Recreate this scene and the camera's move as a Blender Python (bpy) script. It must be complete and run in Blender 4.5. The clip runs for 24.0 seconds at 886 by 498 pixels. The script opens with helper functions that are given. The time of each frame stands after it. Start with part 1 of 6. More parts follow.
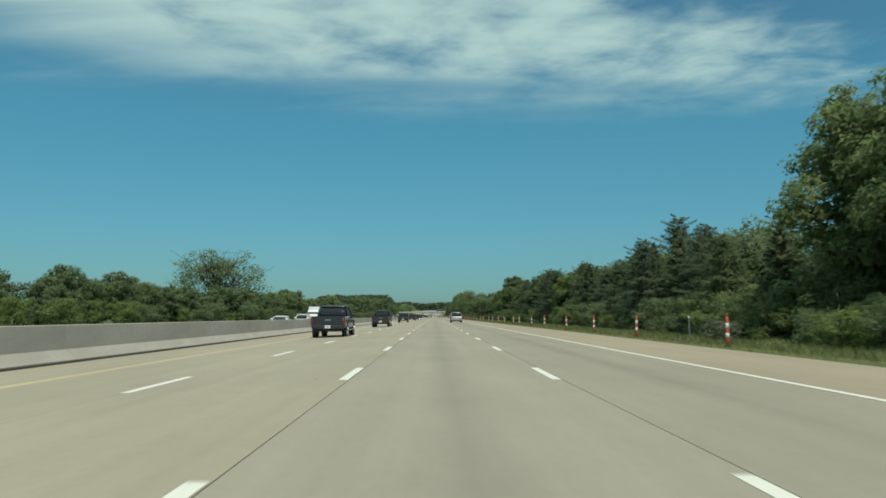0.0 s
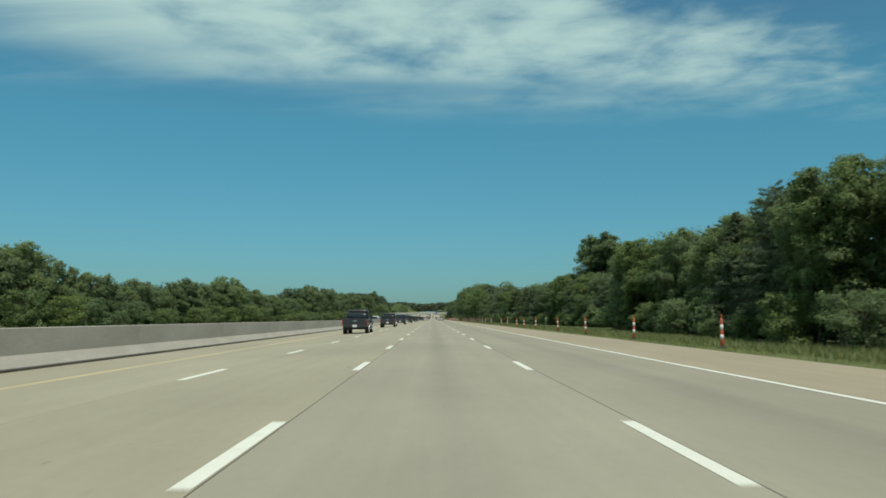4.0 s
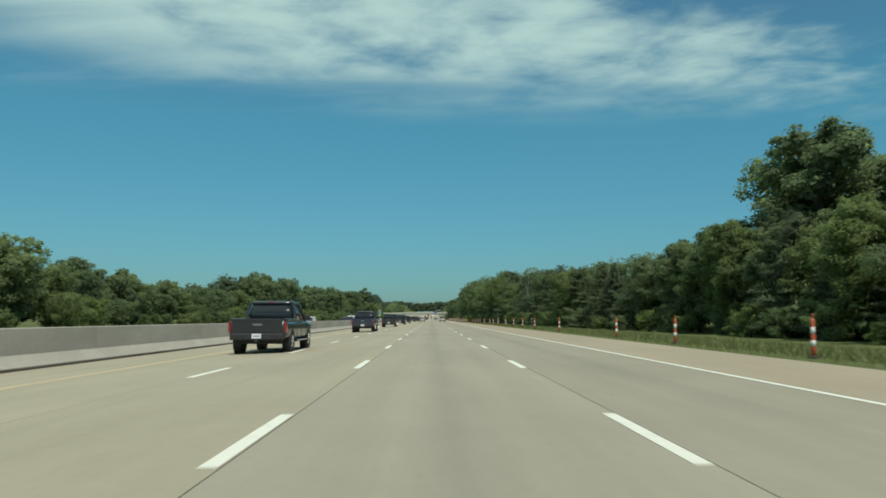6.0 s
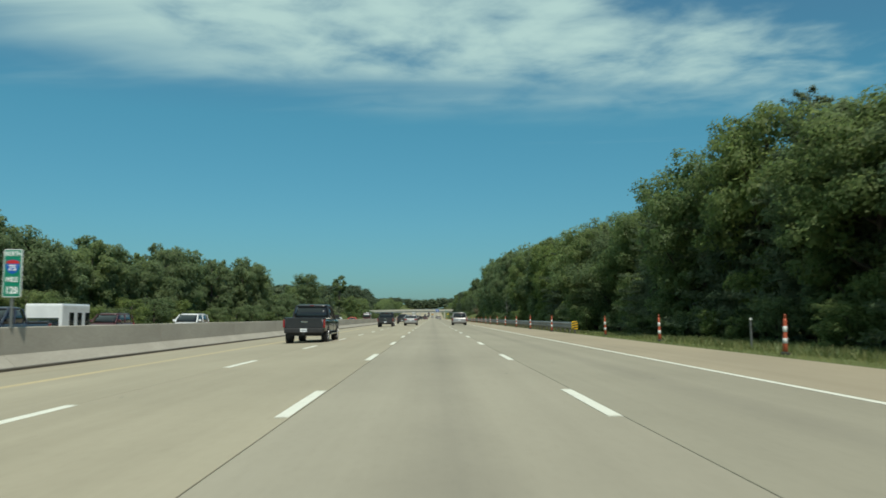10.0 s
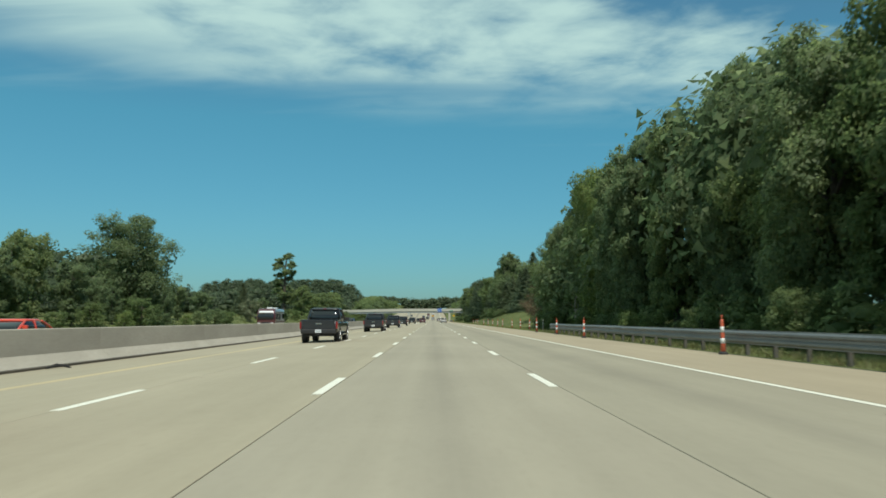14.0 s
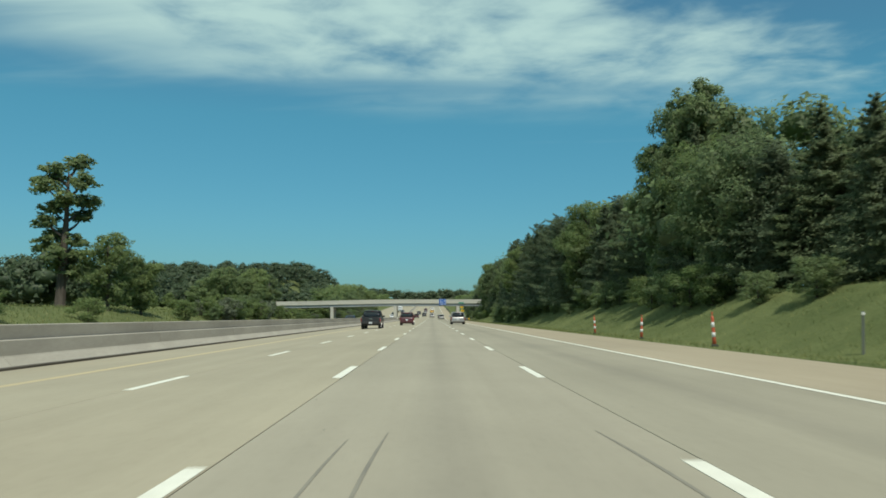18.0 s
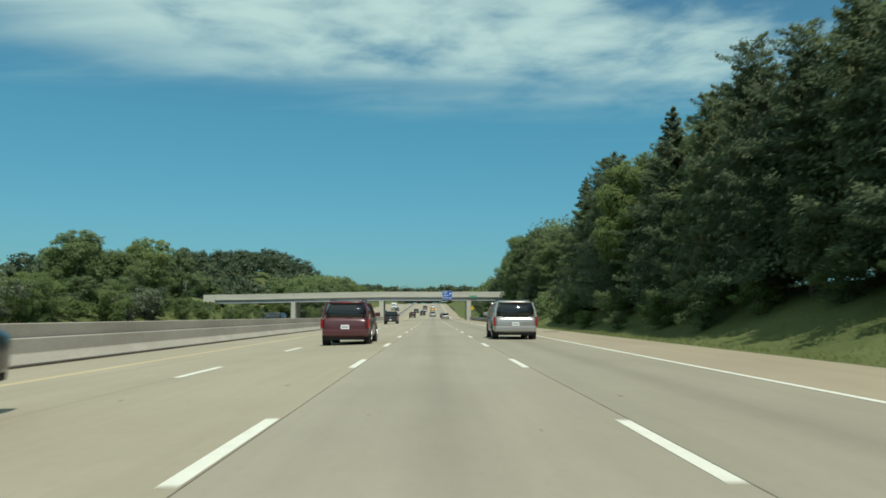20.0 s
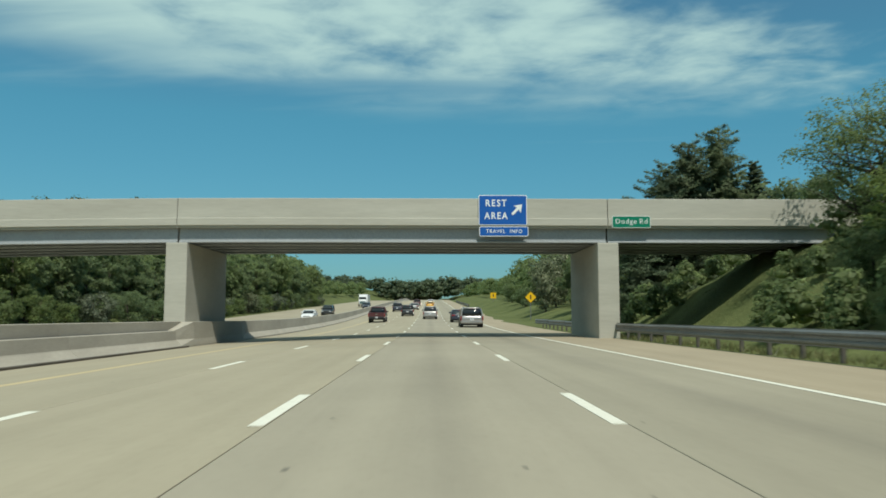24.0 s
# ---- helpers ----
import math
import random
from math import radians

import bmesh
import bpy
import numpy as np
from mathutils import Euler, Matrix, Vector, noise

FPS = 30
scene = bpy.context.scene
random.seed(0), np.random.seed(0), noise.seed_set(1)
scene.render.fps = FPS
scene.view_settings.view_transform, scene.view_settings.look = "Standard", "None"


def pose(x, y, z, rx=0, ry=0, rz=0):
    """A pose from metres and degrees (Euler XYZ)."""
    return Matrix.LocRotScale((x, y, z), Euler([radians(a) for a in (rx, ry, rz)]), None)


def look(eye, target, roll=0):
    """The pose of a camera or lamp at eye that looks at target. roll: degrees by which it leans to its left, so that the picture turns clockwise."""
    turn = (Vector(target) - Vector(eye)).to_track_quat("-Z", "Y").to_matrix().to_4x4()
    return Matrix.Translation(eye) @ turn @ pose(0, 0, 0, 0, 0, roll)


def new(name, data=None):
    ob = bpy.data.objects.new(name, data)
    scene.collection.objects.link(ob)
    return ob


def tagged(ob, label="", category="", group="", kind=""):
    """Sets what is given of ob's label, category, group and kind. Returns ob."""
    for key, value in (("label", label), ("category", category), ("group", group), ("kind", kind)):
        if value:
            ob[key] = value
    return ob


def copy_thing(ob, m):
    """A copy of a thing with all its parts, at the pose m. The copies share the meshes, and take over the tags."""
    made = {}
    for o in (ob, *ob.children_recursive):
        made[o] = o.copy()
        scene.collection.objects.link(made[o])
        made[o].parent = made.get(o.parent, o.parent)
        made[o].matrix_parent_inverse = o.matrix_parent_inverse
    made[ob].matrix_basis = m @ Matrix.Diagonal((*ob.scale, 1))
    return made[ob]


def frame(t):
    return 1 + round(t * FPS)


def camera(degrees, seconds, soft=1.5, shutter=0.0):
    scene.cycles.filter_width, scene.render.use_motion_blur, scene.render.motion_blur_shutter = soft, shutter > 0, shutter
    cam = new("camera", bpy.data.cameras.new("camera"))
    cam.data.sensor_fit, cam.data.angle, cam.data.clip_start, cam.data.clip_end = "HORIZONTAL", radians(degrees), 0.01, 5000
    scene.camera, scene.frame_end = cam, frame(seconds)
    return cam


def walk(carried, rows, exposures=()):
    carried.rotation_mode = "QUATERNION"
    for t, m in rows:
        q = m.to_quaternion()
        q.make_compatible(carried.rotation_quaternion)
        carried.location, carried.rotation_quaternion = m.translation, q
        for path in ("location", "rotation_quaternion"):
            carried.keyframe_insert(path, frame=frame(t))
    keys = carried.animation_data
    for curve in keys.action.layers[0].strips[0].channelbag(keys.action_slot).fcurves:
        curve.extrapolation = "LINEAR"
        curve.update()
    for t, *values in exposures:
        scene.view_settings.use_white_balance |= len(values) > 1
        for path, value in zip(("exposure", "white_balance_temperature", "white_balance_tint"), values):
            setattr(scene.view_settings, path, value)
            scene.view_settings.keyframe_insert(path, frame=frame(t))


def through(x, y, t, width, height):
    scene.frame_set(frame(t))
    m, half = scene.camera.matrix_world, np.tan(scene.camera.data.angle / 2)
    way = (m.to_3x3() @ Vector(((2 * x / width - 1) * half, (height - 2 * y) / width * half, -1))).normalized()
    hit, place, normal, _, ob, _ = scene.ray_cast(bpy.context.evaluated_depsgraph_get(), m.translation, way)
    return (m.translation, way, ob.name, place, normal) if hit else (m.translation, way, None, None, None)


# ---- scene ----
# Camera: driven along the second lane from the edge, eye 1.07 m above the road.
# Rows: seconds, x, y, pitch up, yaw (degrees).
PATH = [
    (0.0, -0.28, 0.01, 5.05, -0.68),
    (1.0, -0.28, 37.72, 5.09, -0.68),
    (2.0, -0.27, 74.93, 5.16, -0.81),
    (2.5, -0.26, 93.69, 5.16, -0.81),
    (4.5, -0.21, 168.53, 5.22, -0.77),
    (5.0, -0.20, 187.45, 5.24, -0.77),
    (6.0, -0.20, 225.34, 5.22, -0.89),
    (7.0, -0.20, 262.85, 5.12, -0.81),
    (8.0, -0.20, 300.41, 5.12, -0.81),
    (9.0, -0.20, 337.54, 5.07, -0.94),
    (10.0, -0.19, 375.24, 5.14, -0.81),
    (10.5, -0.19, 393.84, 5.14, -0.77),
    (12.5, -0.16, 468.52, 5.35, -0.89),
    (13.0, -0.15, 487.51, 5.35, -0.72),
    (14.0, -0.14, 525.06, 5.31, -0.77),
    (15.0, -0.14, 562.74, 4.88, -0.89),
    (16.0, -0.13, 600.68, 4.90, -0.89),
    (17.0, -0.14, 638.41, 4.97, -0.81),
    (18.0, -0.14, 675.27, 5.09, -0.85),
    (18.5, -0.15, 693.98, 5.07, -0.89),
    (21.0, -0.15, 786.10, 5.01, -0.77),
    (22.0, -0.15, 823.64, 5.05, -0.98),
    (23.0, -0.12, 861.21, 5.09, -1.06),
    (24.0, -0.10, 899.13, 5.09, -1.02),
]
EYE = 1.067
cam = camera(60.45, 24.0, soft=1.7, shutter=0.12)
walk(cam, [(t, pose(x, y, EYE, 90 + up, 0, yaw)) for t, x, y, up, yaw in PATH],
     exposures=[(0.0, -0.14, 6500, 4), (10.5, -0.10, 6500, 4), (14.5, 0.03, 6500, 4), (18.0, -0.04, 6500, 4), (21.5, 0.0, 6500, 4), (24.0, -0.05, 6500, 4)])

# ---- world and sun ----
SUN = Vector((0.15, -0.48, 0.865)).normalized()
world = bpy.data.worlds.new("sky")
scene.world = world
world.use_nodes = True
wn, wl = world.node_tree.nodes, world.node_tree.links
wn.clear()


def wnode(kind, **values):
    n = wn.new(kind)
    for k, v in values.items():
        if k == "op":
            n.operation = v
        else:
            n.inputs[int(k[1:])].default_value = v
    return n


def wmath(op, a, b=None, c=None, clamp=False):
    n = wn.new("ShaderNodeMath")
    n.operation, n.use_clamp = op, clamp
    for i, v in enumerate((a, b, c)):
        if v is None:
            continue
        if isinstance(v, (int, float)):
            n.inputs[i].default_value = v
        else:
            wl.new(v, n.inputs[i])
    return n.outputs[0]


sky = wn.new("ShaderNodeTexSky")
sky.sky_type, sky.sun_disc = "NISHITA", False
sky.sun_elevation, sky.sun_rotation = math.asin(SUN.z), math.atan2(SUN.x, SUN.y)
sky.air_density, sky.dust_density, sky.ozone_density = 1.0, 0.5, 2.2
coord = wn.new("ShaderNodeTexCoord")
sep = wn.new("ShaderNodeSeparateXYZ")
wl.new(coord.outputs["Generated"], sep.inputs[0])
dx, dy, dz = sep.outputs
dzp = wmath("MAXIMUM", dz, 0.03)
u, v = wmath("DIVIDE", dx, dzp), wmath("DIVIDE", dy, dzp)


def cloud_noise(su, sv, scale, detail, rough, dist, off, turn=0.0):
    ca, sa = math.cos(turn), math.sin(turn)
    uu = wmath("ADD", wmath("MULTIPLY", u, ca * su), wmath("MULTIPLY", v, sa * su))
    vv = wmath("SUBTRACT", wmath("MULTIPLY", v, ca * sv), wmath("MULTIPLY", u, sa * sv))
    comb = wn.new("ShaderNodeCombineXYZ")
    wl.new(uu, comb.inputs[0])
    wl.new(vv, comb.inputs[1])
    comb.inputs[2].default_value = off
    n = wn.new("ShaderNodeTexNoise")
    n.inputs["Scale"].default_value = scale
    n.inputs["Detail"].default_value = detail
    n.inputs["Roughness"].default_value = rough
    n.inputs["Distortion"].default_value = dist
    wl.new(comb.outputs[0], n.inputs["Vector"])
    return n.outputs["Fac"]


flat = wmath("SQRT", wmath("ADD", wmath("MULTIPLY", dx, dx), wmath("MULTIPLY", dy, dy)))
rise = wmath("DIVIDE", dz, wmath("MAXIMUM", flat, 0.02))
side = wmath("DIVIDE", dx, wmath("MAXIMUM", flat, 0.02))
puffs = cloud_noise(1.0, 0.9, 2.9, 7, 0.54, 0.22, 4.0, 0.5)
veil = cloud_noise(0.35, 1.6, 0.9, 4, 0.55, 0.8, 9.0, -0.1)
edge = wmath("ADD", wmath("MULTIPLY", side, -0.075), wmath("ADD", 0.285, wmath("MULTIPLY", wmath("SUBTRACT", veil, 0.5), 0.16)))
band = wn.new("ShaderNodeMapRange")
band.interpolation_type = "SMOOTHSTEP"
wl.new(wmath("SUBTRACT", rise, edge), band.inputs[0])
for i, val in enumerate((-0.035, 0.085, 0.0, 1.0)):
    band.inputs[i + 1].default_value = val
lean = wmath("ADD", wmath("MULTIPLY", side, -0.48), 0.05)
# cloud bank thins above its eastern part; unseen cloud added overhead keeps the skylight
upper = wmath("SUBTRACT", 0.475, wmath("MULTIPLY", side, 0.37))
thin = wmath("MINIMUM", wmath("MAXIMUM", wmath("MULTIPLY", wmath("SUBTRACT", rise, upper), 6.0), 0.0), 0.5)
again = wn.new("ShaderNodeMapRange")
wl.new(rise, again.inputs[0])
for i, val in enumerate((0.65, 1.2, 1.0, 0.0)):
    again.inputs[i + 1].default_value = val
lean = wmath("SUBTRACT", lean, wmath("MULTIPLY", thin, again.outputs[0]))
thick = wmath("ADD", wmath("ADD", wmath("MULTIPLY", puffs, 1.25), wmath("MULTIPLY", veil, 0.55)), lean)
cover = wn.new("ShaderNodeMapRange")
cover.interpolation_type = "SMOOTHSTEP"
wl.new(thick, cover.inputs[0])
for i, val in enumerate((0.48, 1.12, 0.0, 0.95)):
    cover.inputs[i + 1].default_value = val
shown = wmath("MULTIPLY", cover.outputs[0], band.outputs[0])
whiten = wn.new("ShaderNodeMix")
whiten.data_type = "RGBA"
wl.new(shown, whiten.inputs[0])
haze = wn.new("ShaderNodeValToRGB")
for el, (at, c) in zip([haze.color_ramp.elements[0], haze.color_ramp.elements[1], haze.color_ramp.elements.new(0.12), haze.color_ramp.elements.new(0.26)], ((0.0, (0.335, 0.57, 0.70)), (0.45, (0.66, 1.25, 1.13)), (0.12, (0.405, 0.79, 0.835)), (0.26, (0.45, 0.99, 0.94)))):
    el.position, el.color = at, (*c, 1)
wl.new(rise, haze.inputs[0])
clear = wn.new("ShaderNodeMix")
clear.data_type, clear.blend_type = "RGBA", "MULTIPLY"
clear.inputs[0].default_value = 1.0
wl.new(sky.outputs[0], clear.inputs[6])
wl.new(haze.outputs[0], clear.inputs[7])
wl.new(clear.outputs[2], whiten.inputs[6])
whiten.inputs[7].default_value = (5.2, 7.1, 6.9, 1)
back = wn.new("ShaderNodeBackground")
back.inputs[1].default_value = 0.1
wl.new(whiten.outputs[2], back.inputs[0])
wl.new(back.outputs[0], wn.new("ShaderNodeOutputWorld").inputs[0])

lamp = bpy.data.lights.new("sun", "SUN")
lamp.energy, lamp.angle, lamp.color = 4.3, radians(0.53), (1.0, 0.95, 0.86)
sun = new("sun", lamp)
sun.matrix_world = look(SUN * 400, (0, 0, 0))


# ---- materials ----
def material(name, rough=0.7, metal=0.0, spec=0.5):
    m = bpy.data.materials.new(name)
    m.use_nodes = True
    n, l = m.node_tree.nodes, m.node_tree.links
    b = n["Principled BSDF"]
    b.inputs["Roughness"].default_value = rough
    b.inputs["Metallic"].default_value = metal
    b.inputs["Specular IOR Level"].default_value = spec
    return m, n, l, b


def noise_node(n, l, scale, detail=5, rough=0.6, stretch=(1, 1, 1)):
    c = n.new("ShaderNodeTexCoord")
    mp = n.new("ShaderNodeMapping")
    mp.inputs["Scale"].default_value = stretch
    l.new(c.outputs["Object"], mp.inputs[0])
    t = n.new("ShaderNodeTexNoise")
    t.inputs["Scale"].default_value = scale
    t.inputs["Detail"].default_value = detail
    t.inputs["Roughness"].default_value = rough
    l.new(mp.outputs[0], t.inputs["Vector"])
    return t.outputs["Fac"]


def ramp(n, l, fac, stops):
    r = n.new("ShaderNodeValToRGB")
    e = r.color_ramp.elements
    while len(e) < len(stops):
        e.new(0.5)
    for el, (p, c) in zip(e, stops):
        el.position, el.color = p, (*c, 1)
    l.new(fac, r.inputs[0])
    return r.outputs[0]


def mix(n, l, fac, a, b, mode="MIX"):
    x = n.new("ShaderNodeMix")
    x.data_type, x.blend_type = "RGBA", mode
    for i, v in ((0, fac), (6, a), (7, b)):
        if isinstance(v, (int, float)):
            x.inputs[i].default_value = v
        elif isinstance(v, tuple):
            x.inputs[i].default_value = (*v, 1)
        else:
            l.new(v, x.inputs[i])
    return x.outputs[2]


def bump(n, l, b, fac, strength, dist=0.01):
    k = n.new("ShaderNodeBump")
    k.inputs["Strength"].default_value, k.inputs["Distance"].default_value = strength, dist
    l.new(fac, k.inputs["Height"])
    l.new(k.outputs[0], b.inputs["Normal"])


def surface(name, dark, light, scale, rough=0.75, fine=30.0, stretch=(1, 1, 1), grit=0.3, metal=0.0, spec=0.4, dist=0.01, grain=0.75):
    """Two scales of variation and a fine relief."""
    m, n, l, b = material(name, rough, metal, spec)
    big = noise_node(n, l, scale, 6, 0.62, stretch)
    small = noise_node(n, l, fine, 4, 0.7, stretch)
    c = ramp(n, l, big, [(0.28, dark), (0.72, light)])
    s = ramp(n, l, small, [(0.25, (0.72, 0.72, 0.72)), (0.75, (1.12, 1.12, 1.12))])
    l.new(mix(n, l, grain, c, s, "MULTIPLY"), b.inputs["Base Color"])
    bump(n, l, b, small, grit, dist)
    return m


def concrete_pavement(name, dark, light, centre=None):
    """Brushed concrete: long pale wheel paths, an oil-darkened strip along the lane's middle, patches and specks."""
    m, n, l, b = material(name, 0.85, 0.0, 0.3)
    streak = noise_node(n, l, 1.0, 5, 0.6, (1.6, 0.03, 1))
    patch = noise_node(n, l, 0.22, 5, 0.65, (1, 0.5, 1))
    speck = noise_node(n, l, 9.0, 6, 0.75)
    c = ramp(n, l, streak, [(0.15, dark), (0.85, light)])
    c = mix(n, l, 0.8, c, ramp(n, l, patch, [(0.3, (0.86, 0.86, 0.85)), (0.7, (1.08, 1.08, 1.07))]), "MULTIPLY")
    c = mix(n, l, 0.6, c, ramp(n, l, speck, [(0.2, (0.7, 0.7, 0.7)), (0.45, (1, 1, 1)), (0.8, (1.1, 1.1, 1.1))]), "MULTIPLY")
    if centre is not None:
        co = n.new("ShaderNodeTexCoord")
        sp = n.new("ShaderNodeSeparateXYZ")
        l.new(co.outputs["Object"], sp.inputs[0])
        away = n.new("ShaderNodeMath")
        away.operation = "SUBTRACT"
        l.new(sp.outputs[0], away.inputs[0])
        away.inputs[1].default_value = centre
        ab = n.new("ShaderNodeMath")
        ab.operation = "ABSOLUTE"
        l.new(away.outputs[0], ab.inputs[0])
        wob = n.new("ShaderNodeMath")
        wob.operation = "MULTIPLY_ADD"
        l.new(patch, wob.inputs[0])
        wob.inputs[1].default_value = 0.5
        l.new(ab.outputs[0], wob.inputs[2])
        oil = ramp(n, l, wob.outputs[0], [(0.2, (0.86, 0.86, 0.87)), (0.75, (1, 1, 1))])
        c = mix(n, l, 1.0, c, oil, "MULTIPLY")
    l.new(c, b.inputs["Base Color"])
    bump(n, l, b, speck, 0.25, 0.004)
    return m


def foliage(name, dark, mid, light, through=0.3):
    m, n, l, b = material(name, 0.55, 0.0, 0.36)
    geo = n.new("ShaderNodeNewGeometry")
    info = n.new("ShaderNodeObjectInfo")
    big = noise_node(n, l, 0.5, 3, 0.6)
    c = ramp(n, l, geo.outputs["Random Per Island"], [(0.0, dark), (0.55, mid), (1.0, light)])
    c = mix(n, l, 0.7, c, ramp(n, l, big, [(0.3, (0.7, 0.72, 0.7)), (0.7, (1.25, 1.2, 1.1))]), "MULTIPLY")
    tint = ramp(n, l, info.outputs["Random"], [(0.0, (0.86, 0.92, 0.92)), (0.5, (1, 1, 1)), (1.0, (1.22, 1.20, 0.94))])
    c = mix(n, l, 0.8, c, tint, "MULTIPLY")
    l.new(c, b.inputs["Base Color"])
    t = n.new("ShaderNodeBsdfTranslucent")
    l.new(c, t.inputs[0])
    s = n.new("ShaderNodeMixShader")
    s.inputs[0].default_value = through
    l.new(b.outputs[0], s.inputs[1])
    l.new(t.outputs[0], s.inputs[2])
    l.new(s.outputs[0], n["Material Output"].inputs[0])
    return m


def paint(name, colour, rough=0.25, metal=0.0, coat=0.6):
    m, n, l, b = material(name, rough, metal)
    dirt = noise_node(n, l, 1.7, 5, 0.65)
    l.new(mix(n, l, 0.5, colour, ramp(n, l, dirt, [(0.3, tuple(0.8 * k for k in colour)), (0.75, tuple(min(1, 1.1 * k + 0.008) for k in colour))])), b.inputs["Base Color"])
    b.inputs["Coat Weight"].default_value = coat
    b.inputs["Coat Roughness"].default_value = 0.06
    return m


CONC_A = concrete_pavement("lane concrete", (0.263, 0.239, 0.184), (0.320, 0.292, 0.226), 0.0)
CONC_B = concrete_pavement("left lane concrete", (0.278, 0.248, 0.180), (0.340, 0.304, 0.224))
CONC_R = concrete_pavement("right lane concrete", (0.247, 0.226, 0.172), (0.303, 0.278, 0.213), 3.6)
SHOULDER = concrete_pavement("shoulder concrete", (0.277, 0.235, 0.165), (0.338, 0.289, 0.209))
JOINT = surface("joint filler", (0.101, 0.090, 0.068), (0.324, 0.297, 0.230), 0.6, 0.9)
SEAM_DARK = surface("dark barrier seam", (0.055, 0.048, 0.036), (0.15, 0.13, 0.10), 0.8, 0.95, 14, (1, 0.3, 1), 0.5)
STAIN = surface("tar spots", (0.10, 0.095, 0.08), (0.19, 0.18, 0.145), 3.0, 0.85, 30)
WHITE_LINE = surface("white road paint", (0.644, 0.635, 0.539), (0.766, 0.757, 0.652), 4.0, 0.6, 40)
YELLOW_LINE = surface("faded yellow road paint", (0.39, 0.325, 0.20), (0.54, 0.43, 0.235), 0.9, 0.75, 22, (1, 0.15, 1))
RUBBER = surface("skid rubber", (0.178, 0.165, 0.135), (0.239, 0.222, 0.174), 2.0, 0.85, 30)
WALL_CONC = surface("barrier concrete", (0.304, 0.283, 0.231), (0.418, 0.392, 0.326), 0.45, 0.85, 9, (1, 0.5, 1.6), 0.15, grain=0.4)
BRIDGE_CONC = surface("pale bridge concrete", (0.365, 0.352, 0.300), (0.461, 0.448, 0.387), 0.35, 0.85, 5, (0.3, 1, 2.5), 0.1, grain=0.35)
GIRDER = surface("grey painted girder", (0.30, 0.32, 0.33), (0.36, 0.38, 0.39), 0.5, 0.6, 12)
GRASS = surface("mown grass", (0.074, 0.094, 0.034), (0.140, 0.158, 0.064), 0.25, 0.95, 5.0, (1, 1, 1), 0.9, 0, 0.1, 0.08)
BLADE = foliage("grass blades", (0.098, 0.134, 0.046), (0.153, 0.187, 0.067), (0.260, 0.246, 0.110), 0.3)
LEAF = foliage("broad leaves", (0.127, 0.179, 0.089), (0.184, 0.246, 0.121), (0.241, 0.298, 0.149), 0.68)
LEAF_L = foliage("light broad leaves", (0.121, 0.179, 0.070), (0.175, 0.237, 0.093), (0.229, 0.280, 0.118), 0.66)
NEEDLE = foliage("pine needles", (0.099, 0.138, 0.083), (0.142, 0.185, 0.108), (0.193, 0.226, 0.135), 0.60)
GREYLEAF = foliage("grey-green leaves", (0.07, 0.09, 0.055), (0.12, 0.145, 0.09), (0.19, 0.21, 0.14), 0.25)
BROWNLEAF = foliage("browning leaves", (0.10, 0.075, 0.045), (0.16, 0.11, 0.07), (0.23, 0.165, 0.11), 0.35)
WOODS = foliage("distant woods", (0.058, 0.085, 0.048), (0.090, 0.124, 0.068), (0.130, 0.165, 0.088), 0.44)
BARK = surface("bark", (0.045, 0.036, 0.027), (0.12, 0.10, 0.08), 3.0, 0.95, 18, (1, 1, 0.25), 0.8)
SNAG = surface("bleached dead wood", (0.22, 0.20, 0.17), (0.36, 0.33, 0.29), 3.0, 0.9, 18, (1, 1, 0.25), 0.5)
GALV = surface("galvanised steel", (0.193, 0.200, 0.200), (0.290, 0.296, 0.290), 1.5, 0.5, 20, (1, 0.3, 1), 0.1, 0.75)
POST = surface("weathered timber post", (0.14, 0.13, 0.11), (0.27, 0.25, 0.21), 3.0, 0.9, 20, (1, 1, 0.3))
RAILPOST = surface("dull dark steel", (0.055, 0.052, 0.046), (0.12, 0.115, 0.10), 3.0, 0.75, 20, (1, 1, 0.3), 0.2)
DRY = foliage("dry weeds", (0.095, 0.11, 0.045), (0.145, 0.15, 0.065), (0.22, 0.20, 0.10), 0.35)
ORANGE = surface("orange plastic", (0.435, 0.087, 0.044), (0.522, 0.122, 0.061), 4.0, 0.5, 20, grit=0.05)
WHITEBAND = surface("white reflective band", (0.592, 0.592, 0.574), (0.739, 0.739, 0.713), 4.0, 0.4, 20, grit=0.05)
BLACKRUB = surface("black rubber", (0.015, 0.015, 0.015), (0.035, 0.035, 0.035), 6.0, 0.85, 30)
BLUE_SIGN = surface("blue sign face", (0.010, 0.085, 0.36), (0.015, 0.11, 0.42), 1.5, 0.35, 20, grit=0.03)
GREEN_SIGN = surface("green sign face", (0.005, 0.17, 0.10), (0.008, 0.21, 0.125), 1.5, 0.35, 20, grit=0.03)
YELLOW_SIGN = surface("yellow sign face", (0.72, 0.42, 0.01), (0.82, 0.49, 0.02), 1.5, 0.35, 20, grit=0.03)
RED_SIGN = surface("red sign face", (0.45, 0.02, 0.03), (0.52, 0.03, 0.04), 1.5, 0.35, 20, grit=0.03)
WHITE_SIGN = surface("white sign sheeting", (0.76, 0.77, 0.76), (0.86, 0.87, 0.86), 1.5, 0.35, 20, grit=0.03)
BOARDS = surface("weathered grey boards", (0.20, 0.18, 0.155), (0.34, 0.31, 0.27), 1.2, 0.9, 14, (1, 1, 5))
GLASS = paint("tinted window glass", (0.010, 0.013, 0.015), 0.05, 0.0, 0.2)
